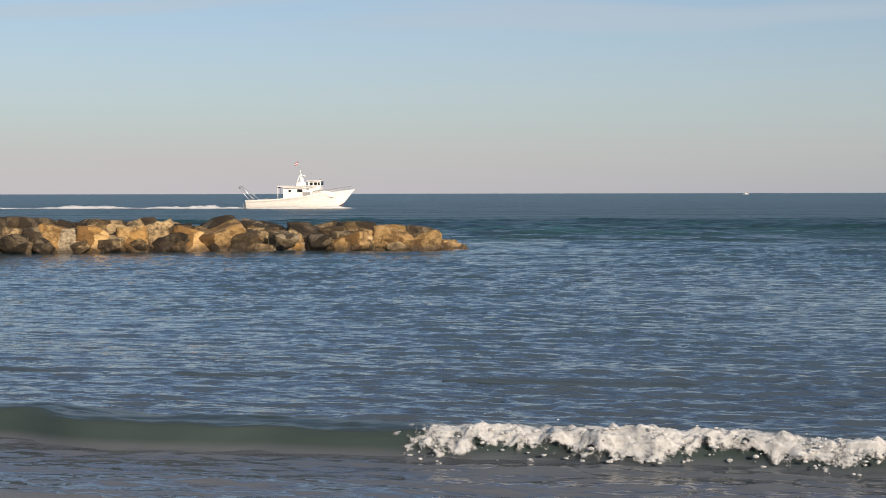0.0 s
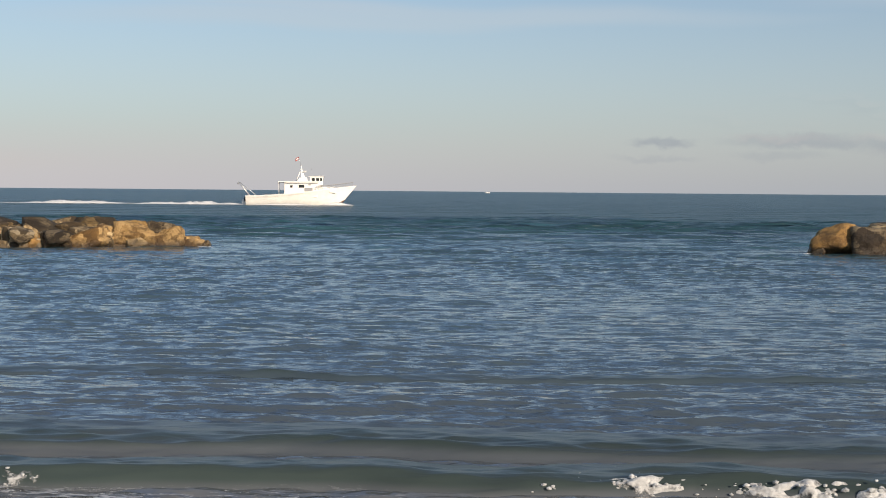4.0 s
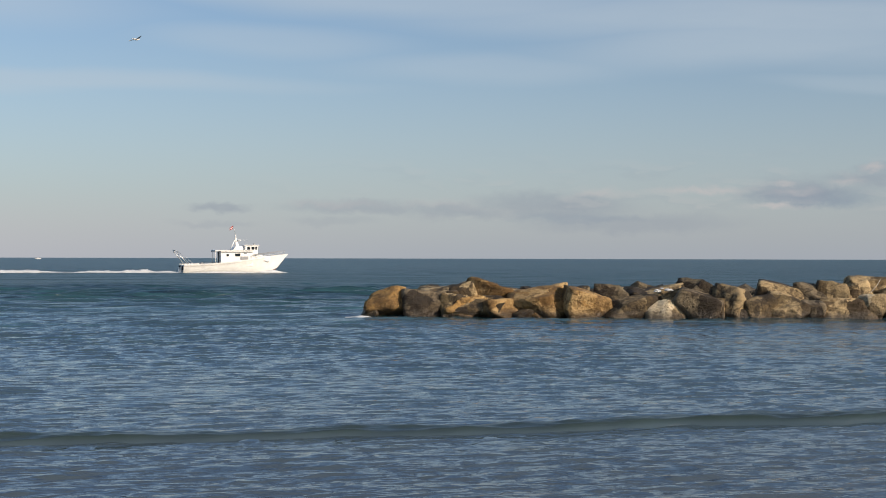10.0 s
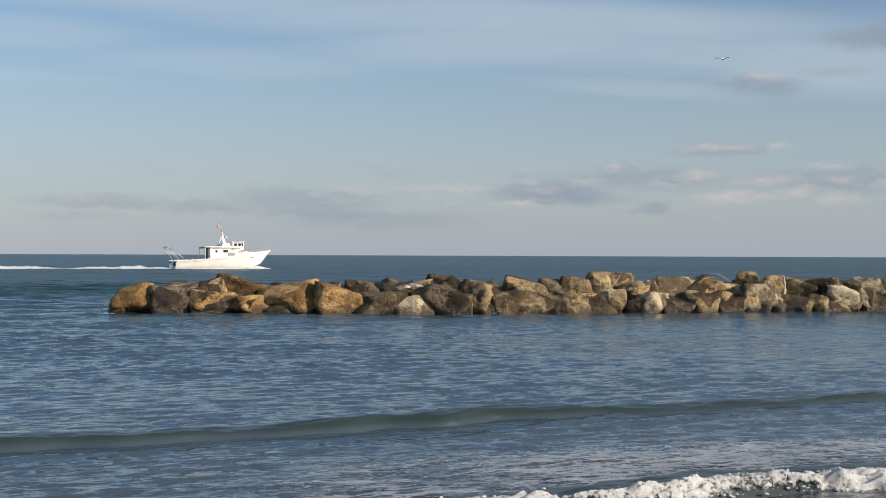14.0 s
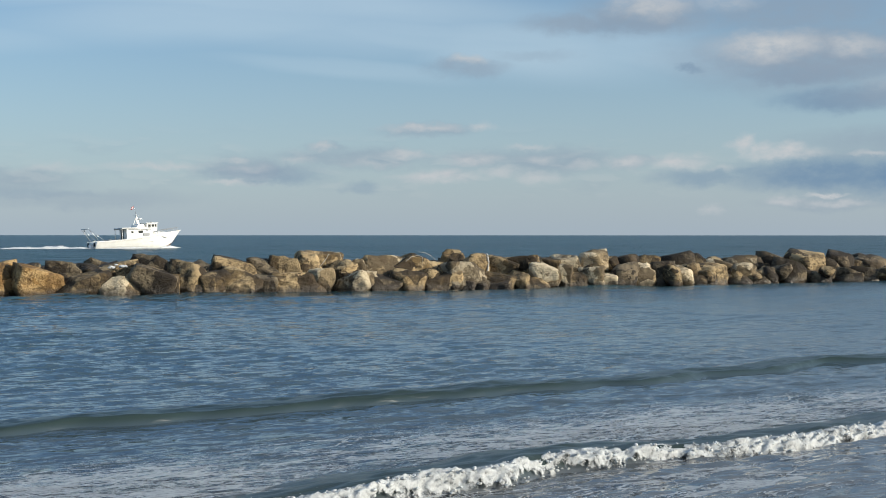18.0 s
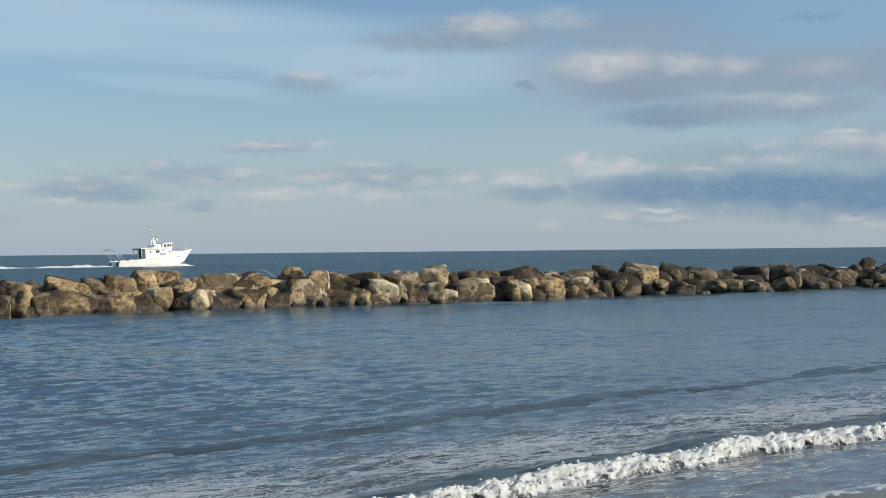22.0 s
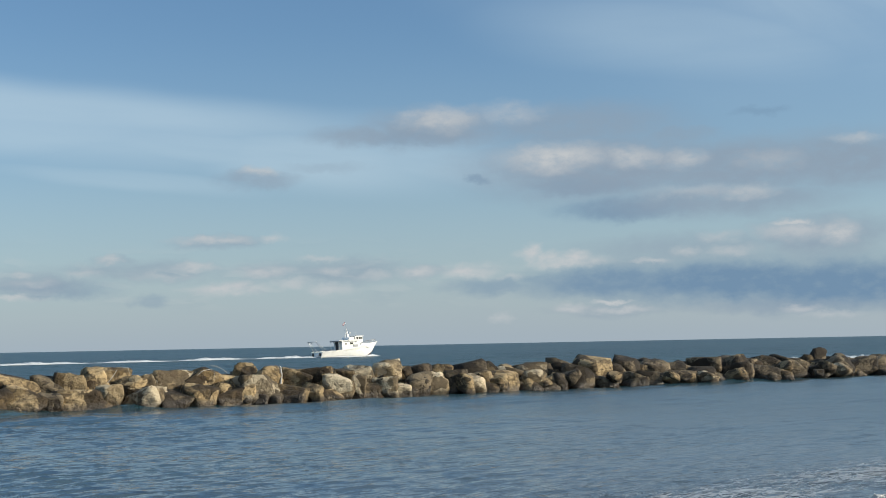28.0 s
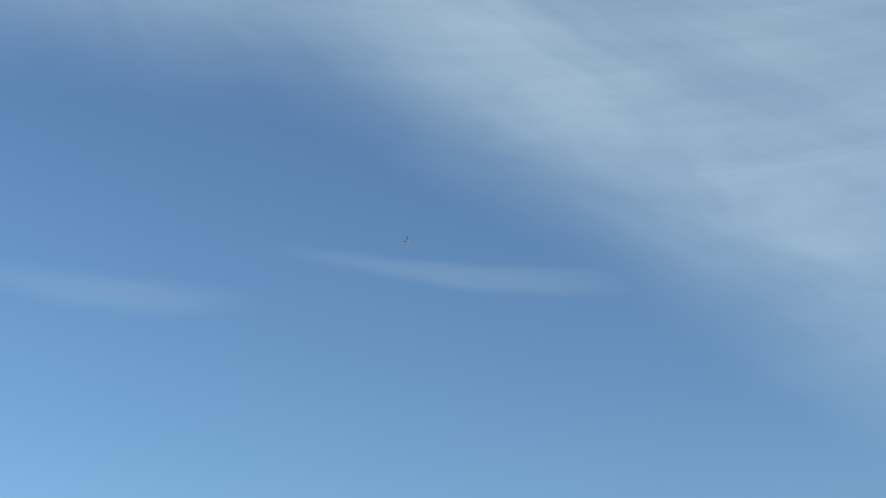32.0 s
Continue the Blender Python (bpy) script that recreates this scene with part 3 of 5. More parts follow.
def build_sea():
    ang = np.radians(np.linspace(-33, 64, 640))
    r = 6.5 * np.exp(np.linspace(0, math.log(150 / 6.5), 1150))
    a, d = np.meshgrid(ang, r)
    x, y = d * np.sin(a), d * np.cos(a)
    calm = 0.48 + 0.52 / (1 + np.exp((x - 15 - 0.12 * (y - 20)) / 4.5)) * 1 / (1 + np.exp((-x - 14) / 4.0) * (y < 50))
    lee = np.clip((y - 52) / 6, 0, 1)
    calm = np.maximum(calm, lee)
    size = calm * (0.80 + 0.35 * np.sin(x * 0.21 + 1.0) * np.sin(y * 0.17 + 0.12 * x)) * np.clip((260 - d) / 150, 0.25, 1)
    z = chop(x, y, d * 0.0030) * size * np.clip(0.48 + (d - 8) / 48, 0.48, 1.0)
    rim = np.clip((d - 85) / 62, 0, 1)
    z = z * (1 - rim) - 0.3 * rim
    sheet = tagged(new("water", grid_mesh("water", np.stack([x, y, z], -1), SEA)), "rippled blue-green sea rolling to the sand", "sea", kind="structure")
    far = np.concatenate([[-4900, -1500, -500, -200], np.linspace(-120, 160, 29), [300, 700, 1800, 4900]])
    deep = np.concatenate([np.linspace(0, 150, 16), [220, 350, 600, 1000, 1800, 3200, 4900]])
    x, o = np.meshgrid(far, deep)
    y = shore_line(x) - 2 + o
    tagged(new("water_far", grid_mesh("water_far", np.stack([x, y, 0 * x - 0.13], -1), SEA)), "open blue sea running out to the horizon", "sea", kind="structure")
    return sheet


sea_sheet = build_sea()

# ---- stone banks ----
def lump(seed, cuts=11, fine=4, rough=1.0):
    """A boulder of unit half size: a rounded block cut by random planes, pitted."""
    gen = np.random.default_rng(seed)
    bm = bmesh.new()
    bmesh.ops.create_icosphere(bm, subdivisions=fine, radius=1.0)
    d = np.array([v.co[:] for v in bm.verts])
    d /= np.linalg.norm(d, axis=1)[:, None]
    n = gen.normal(size=(cuts, 3))
    n[:, 2] *= 0.8
    n /= np.linalg.norm(n, axis=1)[:, None]
    reach = gen.uniform(0.55, 0.85, cuts)
    box_n = np.concatenate([np.eye(3), -np.eye(3)])
    n, reach = np.concatenate([n, box_n]), np.concatenate([reach, gen.uniform(0.72, 0.9, 6)])
    along = np.maximum(d @ n.T, 1e-3) / reach
    r = (along ** 90).sum(1) ** (-1 / 90)
    p = d * r[:, None]
    off = Vector(gen.uniform(-50, 50, 3))
    for v, q, way in zip(bm.verts, p, d):
        c = Vector(q)
        a = noise.fractal(c * 1.6 + off, 0.9, 2.1, 4)
        b = noise.ridged_multi_fractal(c * 3.1 + off, 1.0, 2.2, 3, 1.0, 2.0) - 1.0
        near = noise.voronoi(c * 1.7 + off)[0]
        chip = min(near[1] - near[0], 0.45)
        v.co = c + Vector(way) * (0.06 * a - 0.03 * b + 0.09 * chip - 0.04 * near[0]) * rough
    co = np.array([v.co[:] for v in bm.verts])
    lo, hi = co.min(0), co.max(0)
    for v in bm.verts:
        v.co = Vector((v.co[i] - (lo[i] + hi[i]) / 2) * 2 / (hi[i] - lo[i]) for i in range(3))
    for face in bm.faces:
        face.smooth = True
    for edge in bm.edges:
        if edge.calc_face_angle(0.0) > 0.42:
            edge.smooth = False
    return bm


west = tagged(new("breakwater"), "low breakwater of heaped golden-brown boulders in the sea", "breakwater", "breakwaters")
west.location = (-18, 47, 0)
east = tagged(new("breakwater"), "long breakwater of heaped brown and pale boulders in the sea", "breakwater", "breakwaters")
east.location = (40, 45, 0)
bpy.context.view_layer.update()
WORDS = ("dark brown weathered boulder", "brown weathered boulder", "golden ochre boulder", "pale cream boulder")
count = 0


def stone(bank, x, y, width, top, low, tone):
    """One boulder of a bank: centre, width, top and foot in metres, and its tone from dark to pale."""
    global count
    if x > 38.5 and width > 1.6:
        odd = random.Random(int(x * 100))
        share = odd.uniform(0.45, 0.7)
        stone(bank, x - width * (1 - share) * 0.5, y, width * share * 1.1, top - odd.uniform(0.0, 0.12), low, tone)
        stone(bank, x + width * share * 0.5, y - 0.15, width * (1.05 - share), top - odd.uniform(0.05, 0.5), low, odd.randrange(3))
        return
    count += 1
    if tone == 2 and x > 19:
        tone = (1, 1, 3)[count % 3]
    if tone in (1, 3) and x > 46:
        tone = (0, 1, 0)[count % 3]
    deep = min(max(width * 0.9, 0.55), 1.6)
    gen = random.Random(count * 13 + 5)
    bm = lump(count * 3 + 1, cuts=4 + count % 6, fine=3 if x > 38.5 else 4)
    face = math.degrees(math.atan2(-x, y))
    shape = Matrix.Diagonal((width * 0.64, deep * 0.60, (top - low) * 0.50, 1))
    lean = pose(0, 0, 0, gen.uniform(-16, 16), gen.uniform(-20, 20), gen.uniform(-30, 30))
    bm.transform(Matrix.Rotation(radians(face), 4, "Z") @ lean @ shape)
    ob = part("boulder", bm, ROCKS[tone], bank, WORDS[tone])
    ob.location = Vector((x, y, (top + low) / 2)) - bank.location


stone(west, -26.73, 43.85, 1.10, 1.13, -0.29, 1)
stone(west, -25.86, 44.18, 1.10, 1.09, -0.30, 0)
stone(west, -25.54, 45.61, 1.55, 1.19, 0.27, 0)
stone(west, -25.02, 44.53, 1.14, 0.78, -0.27, 1)
stone(west, -24.40, 44.54, 0.63, 0.93, -0.23, 0)
stone(west, -23.99, 44.73, 0.71, 0.97, -0.20, 2)
stone(west, -24.48, 45.59, 0.54, 1.14, 0.56, 0)
stone(west, -24.03, 45.76, 0.54, 1.10, 0.46, 0)
stone(west, -23.40, 45.04, 0.88, 0.89, -0.20, 3)
stone(west, -22.76, 45.28, 0.88, 0.92, -0.20, 2)
stone(west, -24.09, 44.94, 1.26, 0.32, -0.28, 1)
stone(west, -22.81, 46.55, 1.28, 1.10, 0.16, 1)
stone(west, -22.24, 45.66, 1.26, 0.57, -0.25, 1)
stone(west, -21.48, 45.76, 0.84, 0.90, -0.20, 2)
stone(west, -21.22, 47.08, 1.11, 0.95, -0.15, 1)
stone(west, -20.36, 46.45, 1.40, 0.43, -0.25, 0)
stone(west, -20.23, 47.43, 1.04, 0.79, -0.06, 2)
stone(west, -19.54, 46.56, 0.96, 0.77, -0.20, 2)
stone(west, -18.86, 47.19, 1.50, 0.84, -0.24, 2)
stone(west, -17.97, 47.21, 1.06, 0.74, -0.27, 1)
stone(west, -17.67, 48.59, 1.40, 0.81, -0.18, 1)
stone(west, -16.84, 47.44, 0.50, 0.66, -0.20, 3)
stone(west, -16.39, 47.61, 0.61, 0.79, -0.20, 1)
stone(west, -17.09, 47.52, 0.98, 0.23, -0.33, 1)
stone(west, -16.25, 47.80, 0.90, 0.50, -0.34, 2)
stone(west, -15.55, 47.98, 0.71, 0.49, -0.20, 3)
stone(west, -15.99, 47.76, 0.48, 0.32, -0.21, 3)
stone(west, -15.08, 48.11, 0.50, 0.35, -0.20, 3)
stone(west, -14.89, 49.69, 1.49, 0.84, -0.08, 1)
stone(west, -14.95, 48.70, 2.17, 0.29, -0.39, 2)
stone(west, -14.46, 48.64, 1.23, 0.62, -0.36, 1)
stone(west, -13.76, 48.73, 0.84, 0.74, -0.28, 2)
stone(west, -13.04, 49.17, 1.20, 0.91, -0.21, 2)
stone(west, -12.75, 49.22, 1.05, 0.35, -0.33, 1)
stone(west, -12.19, 49.37, 0.92, 0.81, -0.20, 0)
stone(west, -11.98, 49.49, 1.01, 0.57, -0.28, 2)
stone(west, -11.45, 49.60, 0.80, 0.39, -0.26, 2)
stone(west, -11.09, 49.65, 0.55, 0.24, -0.25, 2)
stone(west, -10.84, 49.74, 0.51, 0.14, -0.25, 1)
stone(east, 10.18, 48.57, 0.45, 0.55, -0.20, 0)
stone(east, 10.99, 48.70, 1.58, 1.02, -0.20, 2)
stone(east, 11.98, 48.22, 1.38, 0.92, -0.23, 0)
stone(east, 12.77, 48.98, 1.25, 1.00, 0.09, 1)
stone(east, 12.71, 47.57, 0.59, 0.80, -0.21, 1)
stone(east, 13.48, 48.44, 0.73, 1.10, 0.25, 1)
stone(east, 14.61, 48.43, 1.75, 1.27, 0.12, 2)
stone(east, 13.32, 47.71, 1.46, 0.57, -0.26, 2)
stone(east, 14.44, 47.18, 1.31, 0.53, -0.26, 2)
stone(east, 15.65, 46.86, 1.73, 0.99, -0.20, 2)
stone(east, 15.52, 46.46, 0.69, 0.33, -0.22, 2)
stone(east, 16.10, 46.29, 0.82, 0.47, -0.26, 2)
stone(east, 16.70, 47.21, 0.91, 0.78, 0.16, 1)
stone(east, 17.23, 46.12, 1.58, 0.87, -0.27, 2)
stone(east, 18.24, 46.51, 1.07, 1.01, 0.08, 0)
stone(east, 18.39, 45.51, 1.59, 0.71, -0.33, 1)
stone(east, 18.94, 46.09, 1.01, 1.02, 0.29, 0)
stone(east, 19.74, 45.95, 1.63, 1.02, 0.18, 1)
stone(east, 19.33, 44.74, 1.09, 0.59, -0.27, 3)
stone(east, 20.85, 45.46, 1.44, 1.23, 0.29, 0)
stone(east, 20.46, 44.49, 1.39, 0.90, -0.34, 0)
stone(east, 20.90, 44.08, 0.58, 0.71, -0.28, 1)
stone(east, 21.61, 44.20, 1.20, 1.11, -0.28, 1)
stone(east, 21.86, 44.06, 0.99, 0.41, -0.34, 0)
stone(east, 22.44, 43.95, 0.99, 0.82, -0.20, 1)
stone(east, 22.99, 43.95, 1.21, 0.32, -0.28, 2)
stone(east, 23.83, 44.92, 1.44, 1.13, 0.25, 1)
stone(east, 23.48, 43.87, 1.25, 0.80, -0.24, 1)
stone(east, 24.93, 44.60, 1.19, 1.14, 0.08, 0)
stone(east, 24.22, 43.50, 0.70, 0.61, -0.26, 0)
stone(east, 25.49, 44.44, 1.03, 1.20, -0.14, 1)
stone(east, 25.48, 43.65, 1.64, 0.66, -0.29, 1)
stone(east, 27.37, 45.23, 1.33, 1.41, 0.48, 2)
stone(east, 26.23, 44.26, 0.98, 1.14, -0.14, 1)
stone(east, 26.23, 43.18, 0.81, 0.95, -0.20, 3)
stone(east, 27.67, 43.97, 0.90, 1.15, -0.03, 1)
stone(east, 28.14, 43.74, 0.52, 1.08, 0.34, 3)
stone(east, 27.55, 43.11, 1.25, 0.64, -0.29, 3)
stone(east, 29.02, 44.65, 0.64, 1.13, 0.26, 0)
stone(east, 29.33, 43.88, 1.43, 1.24, 0.07, 3)
stone(east, 28.70, 42.90, 1.26, 0.53, -0.30, 0)
stone(east, 30.19, 43.64, 1.22, 1.26, 0.29, 1)
stone(east, 29.65, 42.74, 1.27, 0.74, -0.34, 2)
stone(east, 31.32, 43.43, 1.23, 1.05, -0.04, 1)
stone(east, 30.86, 42.52, 1.32, 0.64, -0.37, 2)
stone(east, 32.65, 43.98, 0.66, 1.44, 0.49, 2)
stone(east, 31.94, 42.40, 1.51, 0.96, -0.22, 2)
stone(east, 33.01, 42.99, 0.88, 1.27, 0.29, 1)
stone(east, 31.65, 42.24, 0.96, 0.42, -0.37, 0)
stone(east, 32.32, 42.08, 0.86, 0.42, -0.28, 0)
stone(east, 33.10, 42.06, 1.19, 0.60, -0.31, 1)
stone(east, 34.05, 42.86, 1.04, 1.13, 0.12, 1)
stone(east, 34.93, 42.81, 1.34, 1.10, 0.15, 1)
stone(east, 34.01, 41.68, 0.65, 0.55, -0.27, 1)
stone(east, 34.66, 41.65, 0.88, 0.49, -0.31, 1)
stone(east, 35.14, 41.58, 0.92, 1.05, -0.20, 2)
stone(east, 36.08, 42.35, 0.68, 1.10, 0.24, 1)
stone(east, 36.93, 42.29, 0.95, 1.25, 0.22, 3)
stone(east, 35.91, 41.30, 0.43, 0.92, -0.20, 3)
stone(east, 35.28, 41.60, 1.03, 0.43, -0.28, 1)
stone(east, 36.31, 41.44, 1.11, 0.57, -0.31, 2)
stone(east, 38.05, 42.16, 1.12, 1.43, 0.20, 3)
stone(east, 37.16, 41.17, 0.79, 0.79, -0.28, 3)
stone(east, 37.82, 41.09, 0.79, 0.54, -0.30, 3)
stone(east, 38.82, 41.92, 0.69, 1.11, 0.06, 1)
stone(east, 39.50, 42.01, 1.16, 1.17, 0.17, 0)
stone(east, 38.85, 41.05, 1.03, 0.92, -0.33, 0)
stone(east, 39.48, 40.97, 0.96, 0.96, -0.20, 3)
stone(east, 40.57, 41.81, 0.94, 1.16, 0.27, 1)
stone(east, 40.57, 40.82, 0.93, 0.97, -0.20, 0)
stone(east, 41.25, 40.95, 1.53, 0.77, -0.24, 3)
stone(east, 42.21, 41.74, 1.32, 1.24, 0.36, 0)
stone(east, 43.15, 41.43, 0.73, 1.25, -0.03, 1)
stone(east, 41.91, 40.79, 1.31, 0.39, -0.33, 1)
stone(east, 42.95, 40.67, 1.32, 0.81, -0.28, 2)
stone(east, 44.26, 41.42, 1.11, 0.98, 0.15, 3)
stone(east, 45.83, 41.40, 1.62, 1.27, 0.04, 2)
stone(east, 44.28, 40.49, 1.24, 0.66, -0.31, 2)
stone(east, 45.37, 40.27, 0.98, 0.52, -0.34, 2)
stone(east, 44.63, 40.31, 0.85, 0.91, -0.20, 3)
stone(east, 47.53, 41.12, 1.40, 1.20, -0.12, 0)
stone(east, 45.99, 40.05, 0.53, 0.76, -0.36, 1)
stone(east, 47.22, 40.12, 1.26, 0.87, -0.38, 0)
stone(east, 49.20, 40.91, 1.43, 1.23, 0.11, 1)
stone(east, 48.50, 40.01, 1.40, 0.46, -0.41, 1)
stone(east, 50.54, 40.62, 1.05, 1.00, -0.06, 1)
stone(east, 51.05, 40.56, 1.05, 1.21, -0.07, 0)
stone(east, 50.37, 39.62, 0.90, 0.69, -0.28, 1)
stone(east, 52.65, 40.47, 1.43, 1.19, 0.04, 2)
stone(east, 51.33, 39.58, 1.17, 0.54, -0.30, 0)
stone(east, 54.51, 40.28, 1.65, 1.03, 0.01, 1)
stone(east, 53.39, 39.40, 1.48, 0.64, -0.26, 1)
stone(east, 56.31, 39.98, 1.39, 1.15, 0.25, 1)
stone(east, 55.30, 39.20, 2.07, 0.84, -0.30, 2)
stone(east, 58.06, 39.75, 1.42, 1.13, -0.21, 0)
stone(east, 57.27, 38.82, 1.26, 0.78, -0.23, 1)
stone(east, 59.05, 39.45, 0.85, 0.97, 0.20, 0)
stone(east, 58.99, 38.65, 1.48, 0.78, -0.21, 2)
stone(east, 60.54, 39.38, 1.32, 1.10, 0.18, 1)
stone(east, 61.68, 39.15, 1.03, 1.09, 0.01, 0)
stone(east, 61.22, 38.37, 1.61, 0.95, -0.25, 1)
stone(east, 61.41, 38.19, 1.02, 0.51, -0.32, 2)
stone(east, 63.01, 38.05, 1.34, 0.64, -0.35, 0)
stone(east, 65.50, 39.51, 0.63, 1.44, 0.39, 1)
stone(east, 64.93, 38.71, 1.07, 0.90, 0.11, 0)
stone(east, 64.69, 37.82, 1.30, 1.06, -0.33, 2)
stone(east, 66.49, 37.56, 1.46, 0.89, -0.24, 1)
stone(east, 67.71, 37.25, 1.09, 0.87, -0.21, 0)
stone(east, 69.00, 37.08, 1.27, 0.76, -0.23, 1)
stone(east, 70.57, 36.85, 1.38, 0.87, -0.20, 0)
stone(east, 72.27, 36.63, 1.67, 0.88, -0.20, 2)
stone(east, 74.25, 36.29, 1.78, 0.88, -0.20, 1)
stone(east, 76.26, 35.91, 1.57, 0.86, -0.20, 0)
stone(east, 78.35, 35.58, 1.96, 0.87, -0.20, 2)
stone(east, 80.59, 35.19, 1.81, 0.87, -0.20, 1)


def rubble(bank, a, b, number, seed):
    """Stones heaped behind and under the front row, down to the sea bed."""
    gen = random.Random(seed)
    bms = [lump(900 + seed + i, fine=3) for i in range(5)]
    meshes = []
    for i, bm in enumerate(bms):
        me = bpy.data.meshes.new("rubble")
        bm.to_mesh(me)
        bm.free()
        me.materials.append(ROCKS[(0, 1, 0, 1, 0)[i]])
        meshes.append(me)
    a, b = Vector(a), Vector(b)
    side = (b - a).normalized()
    back = Vector((-side.y, side.x))
    for k in range(number):
        t = (k + gen.random()) / number
        row = k % 4
        deep = (2.0, 2.8, 3.6, 2.3)[row] + gen.uniform(-0.3, 0.3)
        size = gen.uniform(0.6, 0.95)
        top = (0.96, 0.92, 0.3, 0.82)[row] + gen.uniform(-0.12, 0.1)
        p = a + (b - a) * t + back * deep
        ob = hang("boulder", meshes[k % 5], bank)
        ob.location = Vector((p.x, p.y, top - size * 0.75)) - bank.location
        ob.rotation_euler = (gen.uniform(-0.3, 0.3), gen.uniform(-0.3, 0.3), gen.uniform(0, 6))
        ob.scale = (size * 1.15, size, size * 0.75)


def filling(bank, a, b, number, seed):
    """Small stones wedged between the boulders of the front row."""
    gen = random.Random(seed)
    meshes = []
    for i in range(6):
        bm = lump(700 + seed + i, cuts=9, fine=3)
        me = bpy.data.meshes.new("wedged_stone")
        bm.to_mesh(me)
        bm.free()
        me.materials.append(ROCKS[(0, 1, 0, 1, 3, 2)[i]])
        meshes.append(me)
    a, b = Vector(a), Vector(b)
    side = (b - a).normalized()
    back = Vector((-side.y, side.x))
    for k in range(number):
        size = gen.uniform(0.26, 0.5)
        p = a + (b - a) * ((k + gen.random()) / number) + back * gen.uniform(-0.15, 0.75)
        ob = hang("wedged_stone", meshes[gen.choice((0, 1, 1, 2, 2, 3, 3, 4))], bank)
        ob.location = Vector((p.x, p.y, gen.uniform(0.02, 0.50))) - bank.location
        ob.rotation_euler = (gen.uniform(-0.5, 0.5), gen.uniform(-0.5, 0.5), gen.uniform(0, 6))
        ob.scale = (size * gen.uniform(1.0, 1.5), size, size * gen.uniform(0.6, 0.85))


filling(west, (-27.0, 43.2), (-13.0, 48.3), 14, 11)
filling(east, (11.47, 47.62), (38.78, 40.63), 55, 12)
filling(east, (38.78, 40.63), (81.27, 34.59), 40, 13)
rubble(west, (-27.5, 43.2), (-13.0, 48.6), 40, 1)
rubble(east, (11.66, 47.88), (38.77, 40.89), 110, 2)
rubble(east, (38.77, 40.89), (81.27, 34.87), 120, 3)

def driftwood():
    spot = Vector((33.14, 42.58, 0.50))
    pole = tagged(new("driftwood_pole"), "bleached crooked stick standing between boulders", "driftwood")
    pole.location = spot
    part("pole", tube([(0.0, 0, -0.35), (0.02, 0, 0.0), (0.06, 0, 0.25), (0.10, 0.01, 0.5), (0.05, 0.02, 0.72)], 0.05, ends=0.035), WOOD, pole)
    part("knot", tube([(0.05, 0.0, 0.70), (0.02, 0.0, 0.77), (-0.03, 0.01, 0.80)], 0.045, ends=0.02), WOOD, pole)
    for name, at, pts, r in (
        ("branch", (30.07, 42.82, 1.08), [(-0.45, 0, -0.05), (-0.2, 0, 0.12), (0.15, 0.02, 0.17), (0.33, 0.05, 0.10), (0.36, 0.05, -0.25)], 0.010),
        ("branch", (30.69, 43.00, 1.20), [(-0.40, 0, 0.17), (-0.1, 0, 0.15), (0.2, 0, 0.02), (0.38, 0, -0.12)], 0.009),
        ("branch", (26.36, 43.05, 1.08), [(-0.22, 0, -0.2), (0.0, -0.02, 0.05), (0.12, -0.04, 0.24)], 0.014),
        ("branch", (27.12, 43.51, 1.22), [(-0.1, 0, 0.16), (0.12, 0, 0.15), (0.2, 0, -0.1)], 0.012),
    ):
        twig = tagged(new("driftwood_branch"), "thin bleached branch caught on the breakwater", "driftwood", "branches on the breakwater")
        twig.location = at
        part(name, tube(pts, r, 6, ends=r * 0.5), WOOD, twig)


driftwood()


def white_crust():
    gen = random.Random(8)
    for _ in range(9):
        bm = bmesh.new()
        bmesh.ops.create_icosphere(bm, subdivisions=2, radius=1.0)
        for v in bm.verts:
            v.co *= 0.85 + 0.3 * noise.noise(v.co * 2 + Vector((gen.random() * 9, 0, 0)))
        size = gen.uniform(0.04, 0.11)
        bm.transform(pose(0, 0, 0, 0, 0, gen.uniform(0, 180)) @ Matrix.Diagonal((size * 1.5, size, size * 0.6, 1)))
        ob = part("white_stain", bm, FOAM, east, "white crust on a boulder's top")
        ob.location = Vector((19.50 + gen.uniform(-0.42, 0.42), 45.00 + gen.uniform(-0.25, 0.2), 0.93 + gen.uniform(-0.04, 0.07))) - east.location


white_crust()


# ---- the boat ----
LENGTH, AFT = 13.3, 0.553   # metres, and the share of it behind the mast


def hull_half(s):
    """Half beam, sheer height and keel depth at s from stern 0 to bow 1."""
    beam = 1.95 * (1 - max(0.0, (s - 0.42) / 0.58) ** 2.3) * (0.90 + 0.10 * min(1.0, s * 4))
    sheer = 1.12 + 1.30 * s ** 2.0
    keel = -0.55 + 0.55 * max(0.0, (s - 0.86) / 0.14) ** 2
    return max(beam, 0.03), sheer, keel


def hull_rows(grow=0.0):
    rows = []
    for i in range(41):
        s = i / 40
        beam, sheer, keel = hull_half(s)
        row = []
        for j in range(-12, 13):
            u = abs(j) / 12
            z = keel + (sheer - keel) * u ** 1.25
            flare = (0.05 + 0.95 * u ** (0.42 + 0.55 * s ** 3)) * (0.86 + 0.14 * u)
            x = LENGTH * (s - AFT) + (z - 0.2) * 0.80 * s ** 6
            row.append((x, math.copysign(1, j) * (beam * flare + grow) if j else 0.0, z))
        rows.append(row)
    return np.array(rows)


